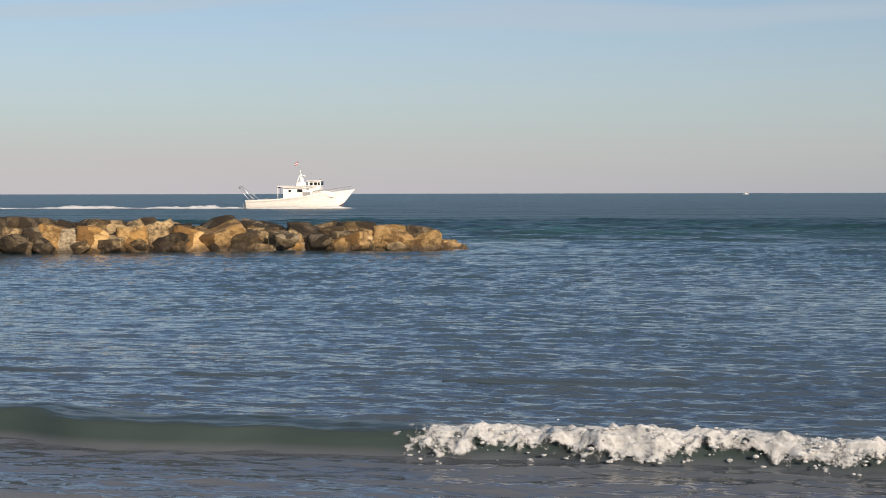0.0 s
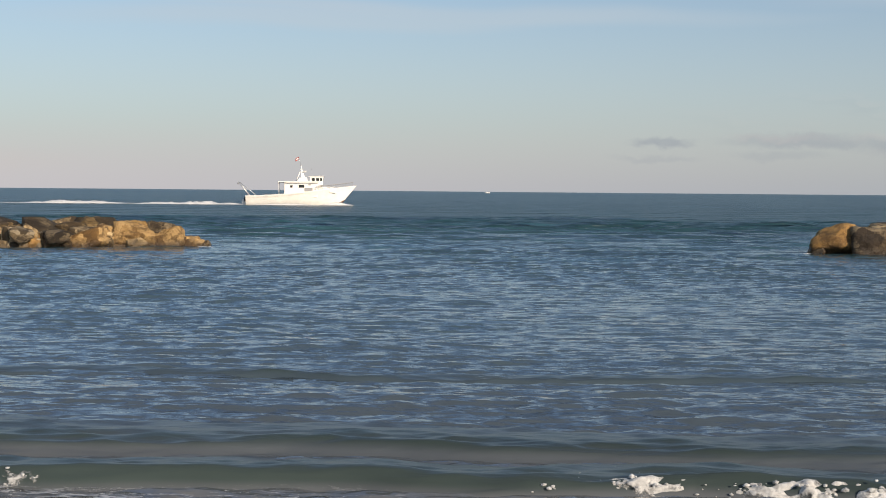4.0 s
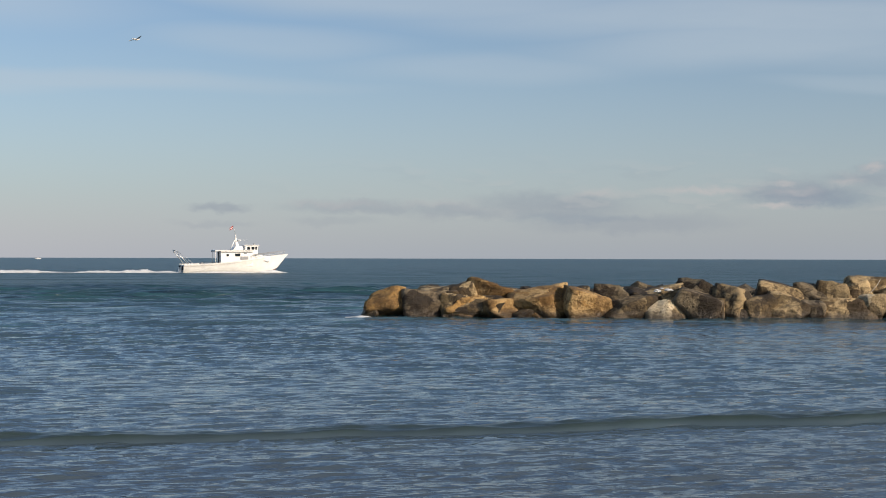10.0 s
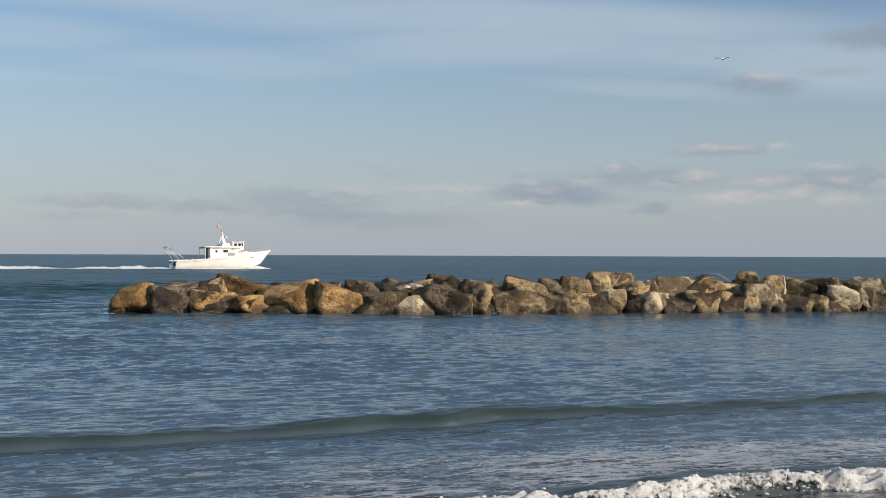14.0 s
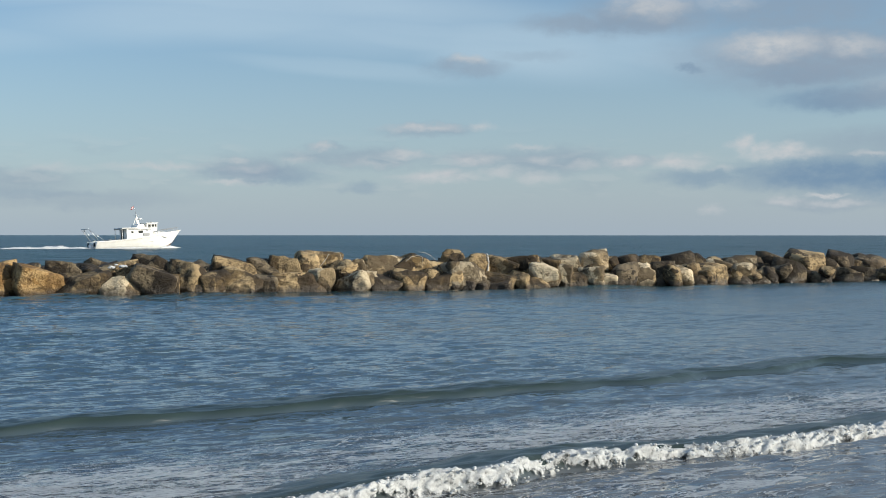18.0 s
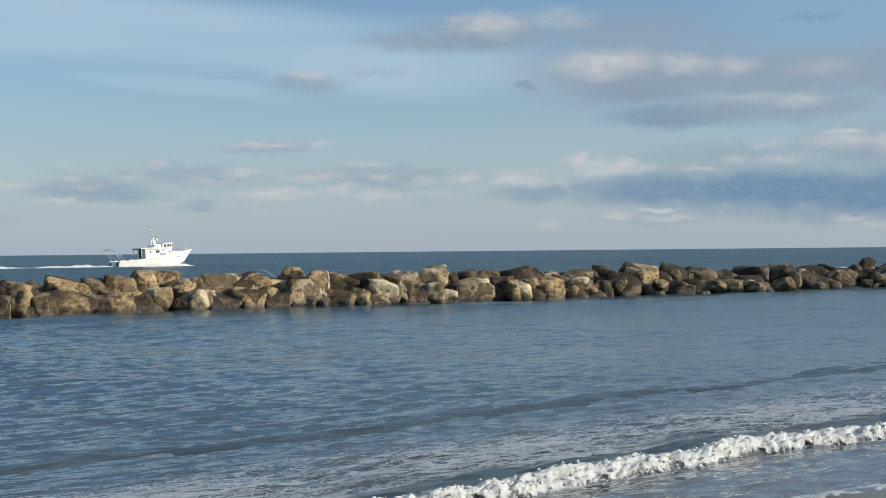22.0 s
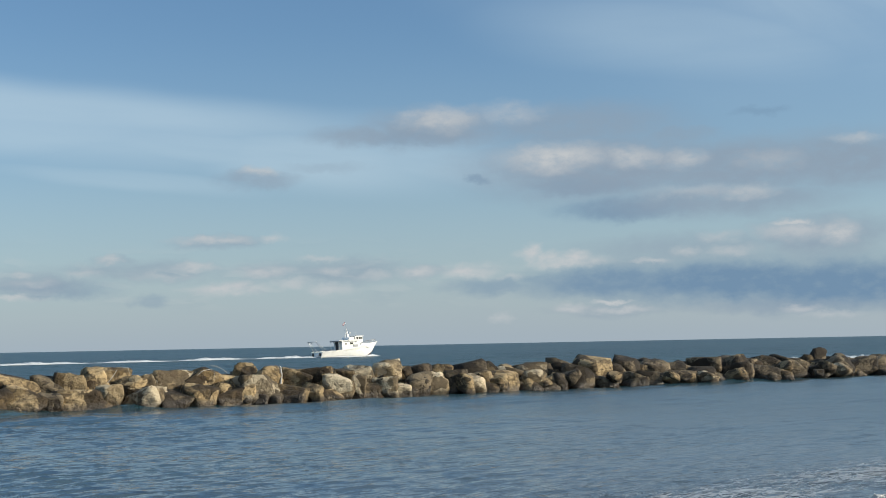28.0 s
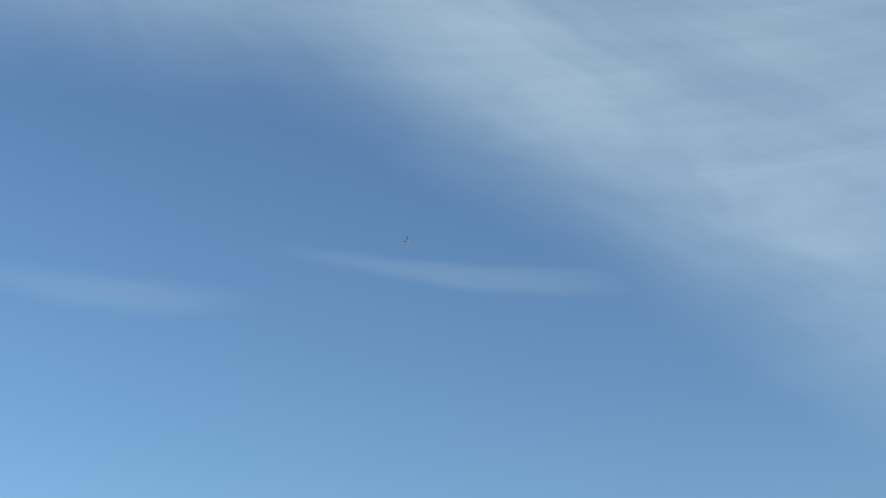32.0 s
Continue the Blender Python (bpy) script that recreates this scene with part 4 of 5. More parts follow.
def strake(name, lo, hi, out, mat, boat, label):
    """A band along both sides of the hull between two heights below the sheer."""
    bm = bmesh.new()
    for sign in (1, -1):
        rings = []
        for i in range(41):
            s = i / 40
            beam, sheer, keel = hull_half(s)
            ring = []
            for drop, o in ((hi, 0.0), (hi, out), (lo, out), (lo, 0.0)):
                z = sheer + drop
                u = max(0.0, min(1.0, (z - keel) / (sheer - keel))) ** 0.8
                flare = (0.05 + 0.95 * u ** (0.42 + 0.55 * s ** 3)) * (0.86 + 0.14 * u)
                ring.append(bm.verts.new((LENGTH * (s - AFT) + (z - 0.2) * 0.80 * s ** 6 + (o if i == 40 else 0), sign * (beam * flare + o), z)))
            rings.append(ring)
        for a, b in zip(rings, rings[1:]):
            for k in range(3):
                bm.faces.new((a[k], a[k + 1], b[k + 1], b[k]))
    bmesh.ops.recalc_face_normals(bm, faces=bm.faces)
    return part(name, bm, mat, boat, label)


def build_boat():
    boat = tagged(new("motor_boat"), "white motor fishing boat with wheelhouse, mast and stern gantry", "boat")
    hang("hull", grid_mesh("hull", hull_rows(), CREAM), boat, "cream-white flared hull")
    bm = bmesh.new()
    stern = hull_rows()[0]
    bm.faces.new([bm.verts.new(p) for p in stern])
    part("transom", bm, CREAM, boat)
    deck = np.array([[(LENGTH * (i / 40 - AFT) + 0.7 * (i / 40) ** 6, (hull_half(i / 40)[0] - 0.06) * j, hull_half(i / 40)[1] - 0.24) for j in (-1, 0, 1)] for i in range(40)])
    hang("deck", grid_mesh("deck", deck, DECK), boat, "brown painted deck")
    strake("rubbing_strake", -0.16, -0.06, 0.05, WHITE, boat, "white rubbing strake")
    strake("gunwale", -0.03, 0.06, 0.03, WHITE, boat, "white gunwale")
    low = hull_rows(0.015)[35:, :]
    low[..., 2] = np.minimum(low[..., 2], 0.22 + 0.5 * (low[..., 0] - 5.6))
    hang("boot_top", grid_mesh("boot_top", low[:, 4:21], ANTIFOUL), boat, "brown bottom paint low on the stem")
    # deckhouse
    aft, fore = -2.9, 3.0
    house = part("deckhouse", box((4.55, 2.6, 2.25), (0.15, 0, 1.92), 0.07, taper=lambda v: setattr(v.co, "y", v.co.y * (0.92 if v.co.z > 0 else 1.0))), WHITE, boat, "white deckhouse")
    # a thin solid panel; the shade inside the doorway is its dark colour
    part("doorway", box((0.05, 0.85, 1.9), (-2.14, 0.25, 1.90), 0.01), DARK, house, "doorway, its inside shade a flat dark panel")
    roof = part("roof", box((5.6, 2.75, 0.14), (-0.15, 0, 3.08), 0.05), WHITE, boat, "white roof overhanging the aft deck")
    part("roof_edge", box((0.12, 2.7, 0.24), (-2.92, 0, 2.98), 0.03), GREY, roof)
    for y in (-1.2, 1.2):
        part("roof_post", tube([(-2.85, y, 1.0), (-2.85, y, 3.03)], 0.045), WHITE, boat)
        part("side_window", box((0.75, 0.05, 0.42), (0.25, y * 1.05, 2.42), 0.02, (0, 0, 0)), GLASS, house, "dark side window")
        part("eave", box((4.6, 0.10, 0.07), (0.15, y * 1.075, 2.80), 0.02), GREY, house, "grey eave line along the deckhouse")
        part("side_window", box((0.34, 0.05, 0.34), (-1.15, y * 1.055, 2.40), 0.02), GLASS, house, "dark side window")
        part("locker", box((1.1, 0.12, 0.5), (1.2, y * 1.06, 1.95), 0.03), GREY, house)
        part("vent", box((0.42, 0.05, 0.16), (1.35, y * 1.045, 2.62), 0.02), GREY, house)
        part("grab_rail", tube([(-1.9, y * 1.08, 2.86), (2.1, y * 1.08, 2.86)], 0.022), STEEL, house)
    # wheelhouse, raked forward face
    def rake(v):
        if v.co.z > 0:
            v.co.x += 0.12 if v.co.x > 0 else 0.0
            v.co.y *= 0.94
    wheel = part("wheelhouse", box((1.75, 2.3, 1.25), (1.90, 0, 3.12), 0.06, taper=rake), WHITE, boat, "white raised wheelhouse")
    part("wheelhouse_roof", box((2.15, 2.5, 0.10), (1.90, 0, 3.79), 0.04), WHITE, wheel)
    part("visor", box((0.22, 2.4, 0.09), (2.95, 0, 3.75), 0.03), GREY, wheel, "dark visor over the front windows")
    for y in (-0.72, 0.0, 0.72):
        part("front_window", box((0.04, 0.62, 0.44), (2.87, y, 3.36), 0.015, (0, 6, 0)), GLASS, wheel, "dark front window")
    for y in (-1.14, 1.14):
        for x in (1.50, 2.10, 2.57):
            part("cabin_window", box((0.42 if x < 2.4 else 0.28, 0.04, 0.42), (x, y, 3.36), 0.015), GLASS, wheel, "dark cabin window")
    wheel.location.x = 0.35
    part("foredeck_trunk", box((2.6, 2.0, 0.85), (3.7, 0, 1.93), 0.16, (0, 9, 0)), WHITE, boat, "low white trunk before the wheelhouse")
    part("hatch", box((0.6, 0.6, 0.1), (4.5, 0, 2.32), 0.03, (0, 9, 0)), GREY, boat)
    # mast: a stout raked pylon with a radar shelf
    def narrow(v):
        if v.co.z > 0:
            v.co.x, v.co.y = v.co.x * 0.5 - 0.30, v.co.y * 0.55
    mast = part("mast", box((0.62, 0.42, 1.75), (0.55, 0, 3.95), 0.07, taper=narrow), WHITE, boat, "stout white raked mast")
    part("mast_head", tube([(0.25, 0, 4.75), (0.20, 0, 5.35)], 0.10, 8, ends=0.07), WHITE, mast)
    part("mast_leg", tube([(-0.55, 0.0, 3.1), (-0.15, 0, 4.0), (0.10, 0, 4.6)], 0.08, ends=0.06), WHITE, mast)
    part("radar_shelf", box((0.55, 0.6, 0.06), (0.66, 0, 4.42), 0.02), WHITE, mast)
    part("radar", box((0.42, 1.0, 0.15), (0.72, 0, 4.54), 0.07), WHITE, mast, "white radar scanner")
    part("yard", tube([(0.22, -0.75, 5.05), (0.22, 0.75, 5.05)], 0.03, 6), WHITE, mast)
    part("lamp", tube([(0.20, 0, 5.33), (0.20, 0, 5.5)], 0.07), GREY, mast)
    part("aft_shelter", box((1.5, 2.2, 0.55), (0.35, 0, 3.40), 0.12, taper=lambda v: setattr(v.co, "x", v.co.x * 0.7 + 0.12) if v.co.z > 0 else None), WHITE, boat, "low white casing behind the wheelhouse")
    part("searchlight", tube([(2.5, 0.5, 3.91), (2.7, 0.5, 3.93)], 0.12, 10), GREY, wheel)
    part("staff", tube([(0.18, 0, 5.4), (-0.10, 0, 6.7)], 0.022, 6), STEEL, mast)
    for k, (mat, word) in enumerate(((RED, "red"), (FLAGWHITE, "white"), (RED, "red"))):
        wave = np.array([[(-0.10 - 0.50 * i / 8, 0.07 * math.sin(i * 0.9), 6.62 - 0.12 * (k + j) - 0.04 * i) for j in (0, 1)] for i in range(9)])
        hang("flag_stripe", grid_mesh("flag_stripe", wave, mat), mast, word + " flag cloth")
    for y in (-1.0, 1.0):
        part("antenna", tube([(1.4, y * 0.9, 3.80), (1.25, y * 0.9, 5.0)], 0.012, 5), STEEL, wheel)
    # rail round the bow
    for sign in (1, -1):
        pts = []
        for s in (0.70, 0.76, 0.82, 0.88, 0.94, 0.985):
            beam, sheer, _ = hull_half(s)
            pts.append(Vector((LENGTH * (s - AFT) + 1.6 * s ** 6, sign * max(0.05, beam - 0.05), sheer)))
        part("bow_rail", tube([p + Vector((0.05, 0, 0.55)) for p in pts], 0.045, 6), GREY, boat, "grey bow rail")
        part("middle_rail", tube([p + Vector((0.03, 0, 0.30)) for p in pts], 0.018, 6), STEEL, boat)
        for p in pts:
            part("stanchion", tube([p, p + Vector((0.05, 0, 0.55))], 0.022, 6), STEEL, boat)
    # stern gantry, leaning aft
    for y in (-1.5, 1.5):
        part("gantry_leg", tube([(-6.7, y, 1.0), (-7.7, y * 0.9, 2.3), (-8.35, y * 0.8, 3.15)], 0.055), STEEL, boat, "steel gantry leg")
        part("gantry_stay", tube([(-5.7, y, 1.0), (-6.9, y * 0.92, 2.0), (-8.2, y * 0.8, 3.1)], 0.03), STEEL, boat)
        part("fender", tube([(-7.42, y * 0.7, 0.35), (-7.42, y * 0.7, 0.95)], 0.16, 10), RUBBER, boat, "dark fender on the transom")
    part("gantry_beam", tube([(-8.35, -1.25, 3.15), (-8.35, 1.25, 3.15)], 0.06), STEEL, boat)
    part("block", tube([(-8.38, 0, 3.1), (-8.4, 0, 2.8)], 0.09), GREY, boat)
    part("winch", tube([(-4.6, -0.8, 1.15), (-4.6, 0.8, 1.15)], 0.24, 12), GREY, boat, "grey net winch")
    part("fish_crate", box((0.9, 0.7, 0.35), (-5.6, 0.6, 1.05), 0.03), CREAM, boat)
    part("outdrive", box((0.5, 0.7, 0.9), (-7.65, -0.2, 0.25), 0.08), WHITE, boat, "white drive leg at the stern")
    part("exhaust", tube([(-7.4, 0.9, 0.35), (-7.55, 0.9, 0.33)], 0.09), DARK, boat)
    return boat


boat = build_boat()
boat.scale = (1, 1, 0.97)


def rough_strip(name, length, width, height, seed, step=0.12, across=14, mat=None, taper=0.18, wild=1.0):
    """A ragged heap of froth along x: low at its ends and edges."""
    n = int(length / step) + 1
    u, v = np.meshgrid(np.linspace(0, 1, n), np.linspace(-1, 1, across), indexing="ij")
    off = Vector((seed * 7.3, seed * 3.1, 0))
    wob = np.array([noise.fractal(Vector((a * length * 0.35, 0, 0)) + off, 1.0, 2.0, 3) for a in u[:, 0]])
    z = np.empty_like(u)
    for i in range(n):
        for j in range(across):
            p = Vector((u[i, j] * length, v[i, j] * width, 0)) + off
            z[i, j] = 0.55 + wild * (0.65 * noise.fractal(p * 2.2 * wild, 0.8, 2.1, 4) + 0.25 * noise.noise(p * 9.0))
    ends = np.clip(np.minimum(u, 1 - u) / taper, 0, 1)
    crown = np.clip(1 - v ** 2, 0, 1) ** 0.6
    zz = height * crown * np.maximum(z, 0.0) * ends * (1 + 0.5 * wob[:, None]) - 0.03
    x = (u - 0.5) * length + 0.03 * np.sin(v * 9 + u * 40)
    y = v * width * (0.75 + 0.35 * wob[:, None]) + 0.12 * wob[:, None]
    return grid_mesh(name, np.stack([x, y, zz], -1), mat or FOAM)


def lace_sheet(name, length, width, seed, mat, step, power=1.0, z=0.0):
    """A thin sheet of foam, whole in its middle and broken into lace at its edges."""
    n, m = max(8, int(length / step)), max(6, int(width / step))
    u, v = np.meshgrid(np.linspace(0, 1, n), np.linspace(0, 1, m), indexing="ij")
    cover = np.clip(np.minimum(u, 1 - u) * 5, 0, 1) * np.clip(np.minimum(v * 6, (1 - v) * 2.2), 0, 1)
    x, y = (u - 0.5) * length, v * width
    zz = z + 0.012 * np.sin(x * 2.3 + seed) * np.sin(y * 3.1)
    return grid_mesh(name, np.stack([x, y, zz], -1), mat, cover * power)


# ---- wake ----
def build_wake():
    wake = tagged(new("wake"), "white foaming wake trailing behind the motor boat", "wake", kind="stuff")
    gen = random.Random(4)
    at = -7.6
    for k, (where, long, tall) in enumerate(((-13.2, 7.0, 0.66), (-9.6, 6.0, 0.36), (-18.5, 8.0, 0.40))):
        heap = rough_strip("wake_plume", long, 1.2, tall, 30 + k, 0.1, 14, FOAM, 0.4, 0.5)
        hang("wake_plume", heap, wake, "white tumbling plume of foam astern").location = (where, 0.1 * k, 0.0)
    for k in range(11):
        long = gen.uniform(14, 26)
        heap = rough_strip("foam_ridge", long, gen.uniform(0.8, 1.3), gen.uniform(0.34, 0.58) * (1.0 if k < 6 else 0.8), 40 + k, 0.3, 9, FOAM, 0.35, 0.5)
        ob = hang("foam_ridge", heap, wake, "broken white foam ridge")
        ob.location = (at - long / 2, gen.uniform(-0.6, 0.6), 0.02)
        at -= long * gen.uniform(0.75, 1.05)
    hang("foam_trail", lace_sheet("foam_trail", 130, 5.5, 3, WAKE_FOAM, 0.9, 1.0, 0.05), wake, "thin foam left on the water").location = (-72, -2.75, 0)
    for sign in (1, -1):
        ob = hang("bow_wave", rough_strip("bow_wave", 5.0, 0.6, 0.62, 60 + sign, 0.12, 10, FOAM, 0.4, 0.45), wake, "white bow wave")
        ob.location, ob.rotation_euler = (5.0, sign * 1.30, 0.02), (0, 0, -sign * 0.20)
        ob = hang("side_foam", rough_strip("side_foam", 9.5, 0.45, 0.32, 70 + sign, 0.15, 8, FOAM, 0.3, 0.45), wake, "thin foam along the hull")
        ob.location = (-2.0, sign * 1.98, 0.0)
    return wake


wake = build_wake()


# ---- breaking waves ----
def speckle(x, y, seed):
    """Soft random values from 0 to 1 on a plane, one bump a metre."""
    gen = np.random.default_rng(seed)
    table = gen.random((64, 64))
    xi, yi = np.floor(x).astype(int), np.floor(y).astype(int)
    fx, fy = x - xi, y - yi
    fx, fy = fx * fx * (3 - 2 * fx), fy * fy * (3 - 2 * fy)
    at = lambda a, b: table[(xi + a) % 64, (yi + b) % 64]
    return (at(0, 0) * (1 - fx) + at(1, 0) * fx) * (1 - fy) + (at(0, 1) * (1 - fx) + at(1, 1) * fx) * fy


def froth(x, y, seed):
    return sum(speckle(x * k + 3.1 * k, y * k, seed + i) * w for i, (k, w) in enumerate(((2.3, 0.34), (5.3, 0.32), (11.3, 0.22), (23.0, 0.12))))


def wave_form(x, v, ends, height, seed):
    """y and z of a wave's surface at x along it and v across it (towards the sand below 0)."""
    size = 0.74 + 0.52 * froth(x * 0.11, 0 * x + seed, seed)
    bend = 1.6 * (froth(x * 0.06, 0 * x + seed * 2.0, seed + 50) - 0.5)
    shape = np.where(v < 0, np.exp(-(v / 0.42) ** 2), np.exp(-(v / 1.15) ** 2))
    z = height * size * ends * shape - 0.085
    return v + bend - 0.22 * shape ** 2 * size, z


WAVES = []


def ball():
    """Points and triangles of a small round clot."""
    bm = bmesh.new()
    bmesh.ops.create_icosphere(bm, subdivisions=1, radius=1.0)
    points, faces = np.array([v.co[:] for v in bm.verts]), np.array([[v.index for v in f.verts] for f in bm.faces])
    bm.free()
    return points, faces


CLOT_POINTS, CLOT_FACES = ball()


def foam_mesh(xyz, cover, size, seed):
    """A broken crest: a torn sheet of froth with clots tumbling on its front and drops thrown up from it."""
    gen = np.random.default_rng(seed)
    rows, cols = cover.shape
    k = np.arange(rows * cols).reshape(rows, cols)
    quads = np.stack([k[:-1, :-1], k[:-1, 1:], k[1:, 1:], k[1:, :-1]], -1).reshape(-1, 4)
    whole = np.argwhere(cover > 0.45 * cover.max())
    span = xyz[-1, 0, 0] - xyz[0, 0, 0]
    number = int(span * 60 * min(1.0, size + 0.2))
    pick = whole[gen.integers(0, len(whole), number)]
    pick[:, 1] = np.clip(pick[:, 1] - gen.integers(0, 9, number), 0, cols - 1)
    radius = 0.005 + 0.013 * gen.random(number) ** 2.0
    at = xyz[pick[:, 0], pick[:, 1]] + np.stack([gen.normal(0, 0.03, number), gen.normal(-0.01, 0.025, number), np.abs(gen.normal(0, 0.008, number))], -1)
    thrown = gen.random(number) < 0.06
    radius[thrown] *= 0.5
    at[thrown, 2] += 0.08 * gen.random(thrown.sum())
    scale = radius[:, None] * (0.7 + 0.7 * gen.random((number, 3))) * (1.5, 0.9, 0.8)
    clots = at[:, None, :] + CLOT_POINTS[None] * scale[:, None, :] * (0.85 + 0.3 * gen.random((number, len(CLOT_POINTS), 1)))
    faces = CLOT_FACES[None] + (rows * cols + np.arange(number) * len(CLOT_POINTS))[:, None, None]
    points = np.concatenate([xyz.reshape(-1, 3), clots.reshape(-1, 3)])
    loops = np.concatenate([quads.ravel(), faces.ravel()])
    starts = np.concatenate([np.arange(len(quads)) * 4, quads.size + np.arange(faces.size // 3) * 3])
    me = bpy.data.meshes.new("foam")
    me.vertices.add(len(points))
    me.vertices.foreach_set("co", points.astype(np.float32).ravel())
    me.loops.add(len(loops))
    me.loops.foreach_set("vertex_index", loops.astype(np.int32))
    me.polygons.add(len(starts))
    me.polygons.foreach_set("loop_start", starts.astype(np.int32))
    me.polygons.foreach_set("use_smooth", np.ones(len(starts), dtype=bool))
    me.update(calc_edges=True)
    me.materials.append(TORN)
    whole_cover = np.concatenate([cover.ravel(), np.full(clots.shape[0] * clots.shape[1], 0.5 + 0.55 * min(1.0, size))])
    me.attributes.new("cover", "FLOAT", "POINT").data.foreach_set("value", whole_cover.astype(np.float32))
    return me


def breaker(x0, x1, height, seed, rows, foam, lacy=2.7, veined=0.0, veined_at=0.0):
    """A low wave that runs to the sand. rows: seconds, y of its crest, rise. foam: x from, x to, seconds when it breaks, size."""
    wave = tagged(new("wave"), "low grey-green wave curling towards the sand", "wave", "waves")
    prof = np.concatenate([np.linspace(-1.6, -0.6, 10), np.linspace(-0.55, 0.5, 36), np.linspace(0.55, 3.2, 40)])
    x, v = np.meshgrid(np.linspace(x0, x1, int((x1 - x0) / 0.08)), prof, indexing="ij")
    y, z = wave_form(x, v, np.clip(np.minimum(x - x0, x1 - x) / 3.0, 0, 1), height, seed)
    z += chop(x, v + 3.7 * seed + 9, 0.05) * np.where(v < -0.1, 0.42, 0.55) + 0.03 * (speckle(x * 0.9, v * 2.2, seed) - 0.5) * np.clip((z + 0.085) / height, 0, 1) ** 0.5
    hang("wave_face", grid_mesh("wave_face", np.stack([x, y, z], -1), WAVE if height > 0.14 else SEA), wave)
    veins = None
    if veined:
        x, v = np.meshgrid(np.linspace(x0 + 1, x1 - 1, int((x1 - x0) / 0.1)), np.linspace(-0.75, 0.15, 18), indexing="ij")
        y, z = wave_form(x, v, np.clip(np.minimum(x - x0, x1 - x) / 3.0, 0, 1), height, seed)
        veins = hang("foam_streak", grid_mesh("foam_streak", np.stack([x, y - 0.015, z + 0.022], -1), LACE, np.clip(np.minimum(v + 0.75, 0.15 - v) * 5, 0, 1) * veined), wave, "thin strands of foam on the wave's face")
    pieces = [(veins, None, (0.0, 0.0, 0.0), veined_at)] if veined else []
    for k, (a, b, when, size) in enumerate(foam):
        a, b = a - 0.5, b + 0.5
        x, v = np.meshgrid(np.linspace(a, b, int((b - a) / 0.024)), np.linspace(-0.85, 0.12, 48), indexing="ij")
        end = np.clip(np.minimum(x - x0, x1 - x) / 3.0, 0, 1)
        y, z = wave_form(x, v, end, height, seed)
        puff = froth(x, v * 1.3, seed * 7 + k) + 0.16 * (speckle(x * 38, v * 46, seed + 90) - 0.5) + 0.22 * (speckle(x * 15, v * 19, seed + 91) - 0.5)
        edge = np.minimum(np.clip((x - a) / 0.9, 0, 1), np.clip((b - x) / 0.9, 0, 1))
        front = np.clip((v + 0.70 - 0.42 * froth(x * 0.5, 0 * x, seed + k)) / 0.25, 0, 1)
        back = np.clip((0.10 - v) / 0.16, 0, 1)
        cover = edge * front * back * min(1.0, 0.2 + size)
        thick = size * cover * (0.010 + 0.20 * np.maximum(puff - 0.28, 0) * (0.5 + np.exp(-((v + 0.35) / 0.35) ** 2)))
        z = np.maximum(z, -0.03) + thick
        y -= 0.6 * thick
        mid = (a + b) / 2
        ob = hang("foam", foam_mesh(np.stack([x - mid, y, z], -1), cover, size, seed * 31 + k), wave, "white breaking foam")
        lace = None
        if size >= 0.75:
            lace = hang("foam_lace", lace_sheet("foam_lace", b - a + 3.0, lacy, seed + k, LACE, 0.14, 0.8), wave, "lacy white foam left behind the breaking crest")
        pieces.append((ob, lace, (mid, 0.0, 0.0), when))
    WAVES.append((wave, rows, pieces, height))
    return wave


breaker(-16, 14, 0.30, 1, [(0.0, 11.0, 0.0), (0.5, 10.3, 0.0), (1.0, 9.6, -0.08), (1.5, 9.0, -0.15), (2.0, 8.6, -0.24)],
        [(-2.6, 0.6, 0.0, 0.85), (0.2, 3.4, 0.0, 0.8), (3.0, 7.0, 0.0, 0.8), (-6.4, -2.3, 0.55, 0.75), (-10.5, -6.0, 0.7, 0.8)], 1.3)
breaker(-16, 16, 0.26, 2, [(0.0, 15.2, -0.19), (1.0, 13.2, -0.13), (2.0, 11.9, -0.09), (2.5, 11.5, -0.06), (4.5, 9.2, -0.06), (5.5, 8.6, -0.22)],
        [(-3.4, 0.4, 4.2, 0.7), (0.2, 4.0, 4.0, 0.7), (-7.5, -3.2, 3.6, 0.7)])
breaker(-14, 20, 0.20, 3, [(3.0, 17.0, -0.16), (4.5, 15.2, -0.11), (6.0, 13.2, -0.05), (8.0, 10.6, -0.05), (9.5, 9.2, -0.15)],
        [(-2.0, 3.0, 7.6, 0.6), (2.8, 8.0, 7.8, 0.7)])
breaker(-10, 18, 0.15, 4, [(3.0, 12.6, -0.04), (5.0, 10.2, 0.0), (6.5, 8.9, -0.12)],
        [(-3.0, 1.5, 5.8, 0.5)])
breaker(-8, 26, 0.30, 5, [(7.5, 19.8, -0.25), (9.0, 18.0, -0.20), (10.0, 16.3, -0.14), (11.0, 15.0, -0.06), (12.0, 13.5, 0.0), (13.0, 12.0, 0.0), (14.0, 10.2, -0.08), (15.5, 8.4, -0.17), (17.0, 7.5, -0.30)],
        [(5.4, 7.5, 12.4, 0.75), (7.2, 9.2, 12.6, 0.85), (9.0, 13.5, 13.6, 0.8), (1.5, 5.6, 13.6, 0.8), (13.2, 18.0, 13.9, 0.75)])
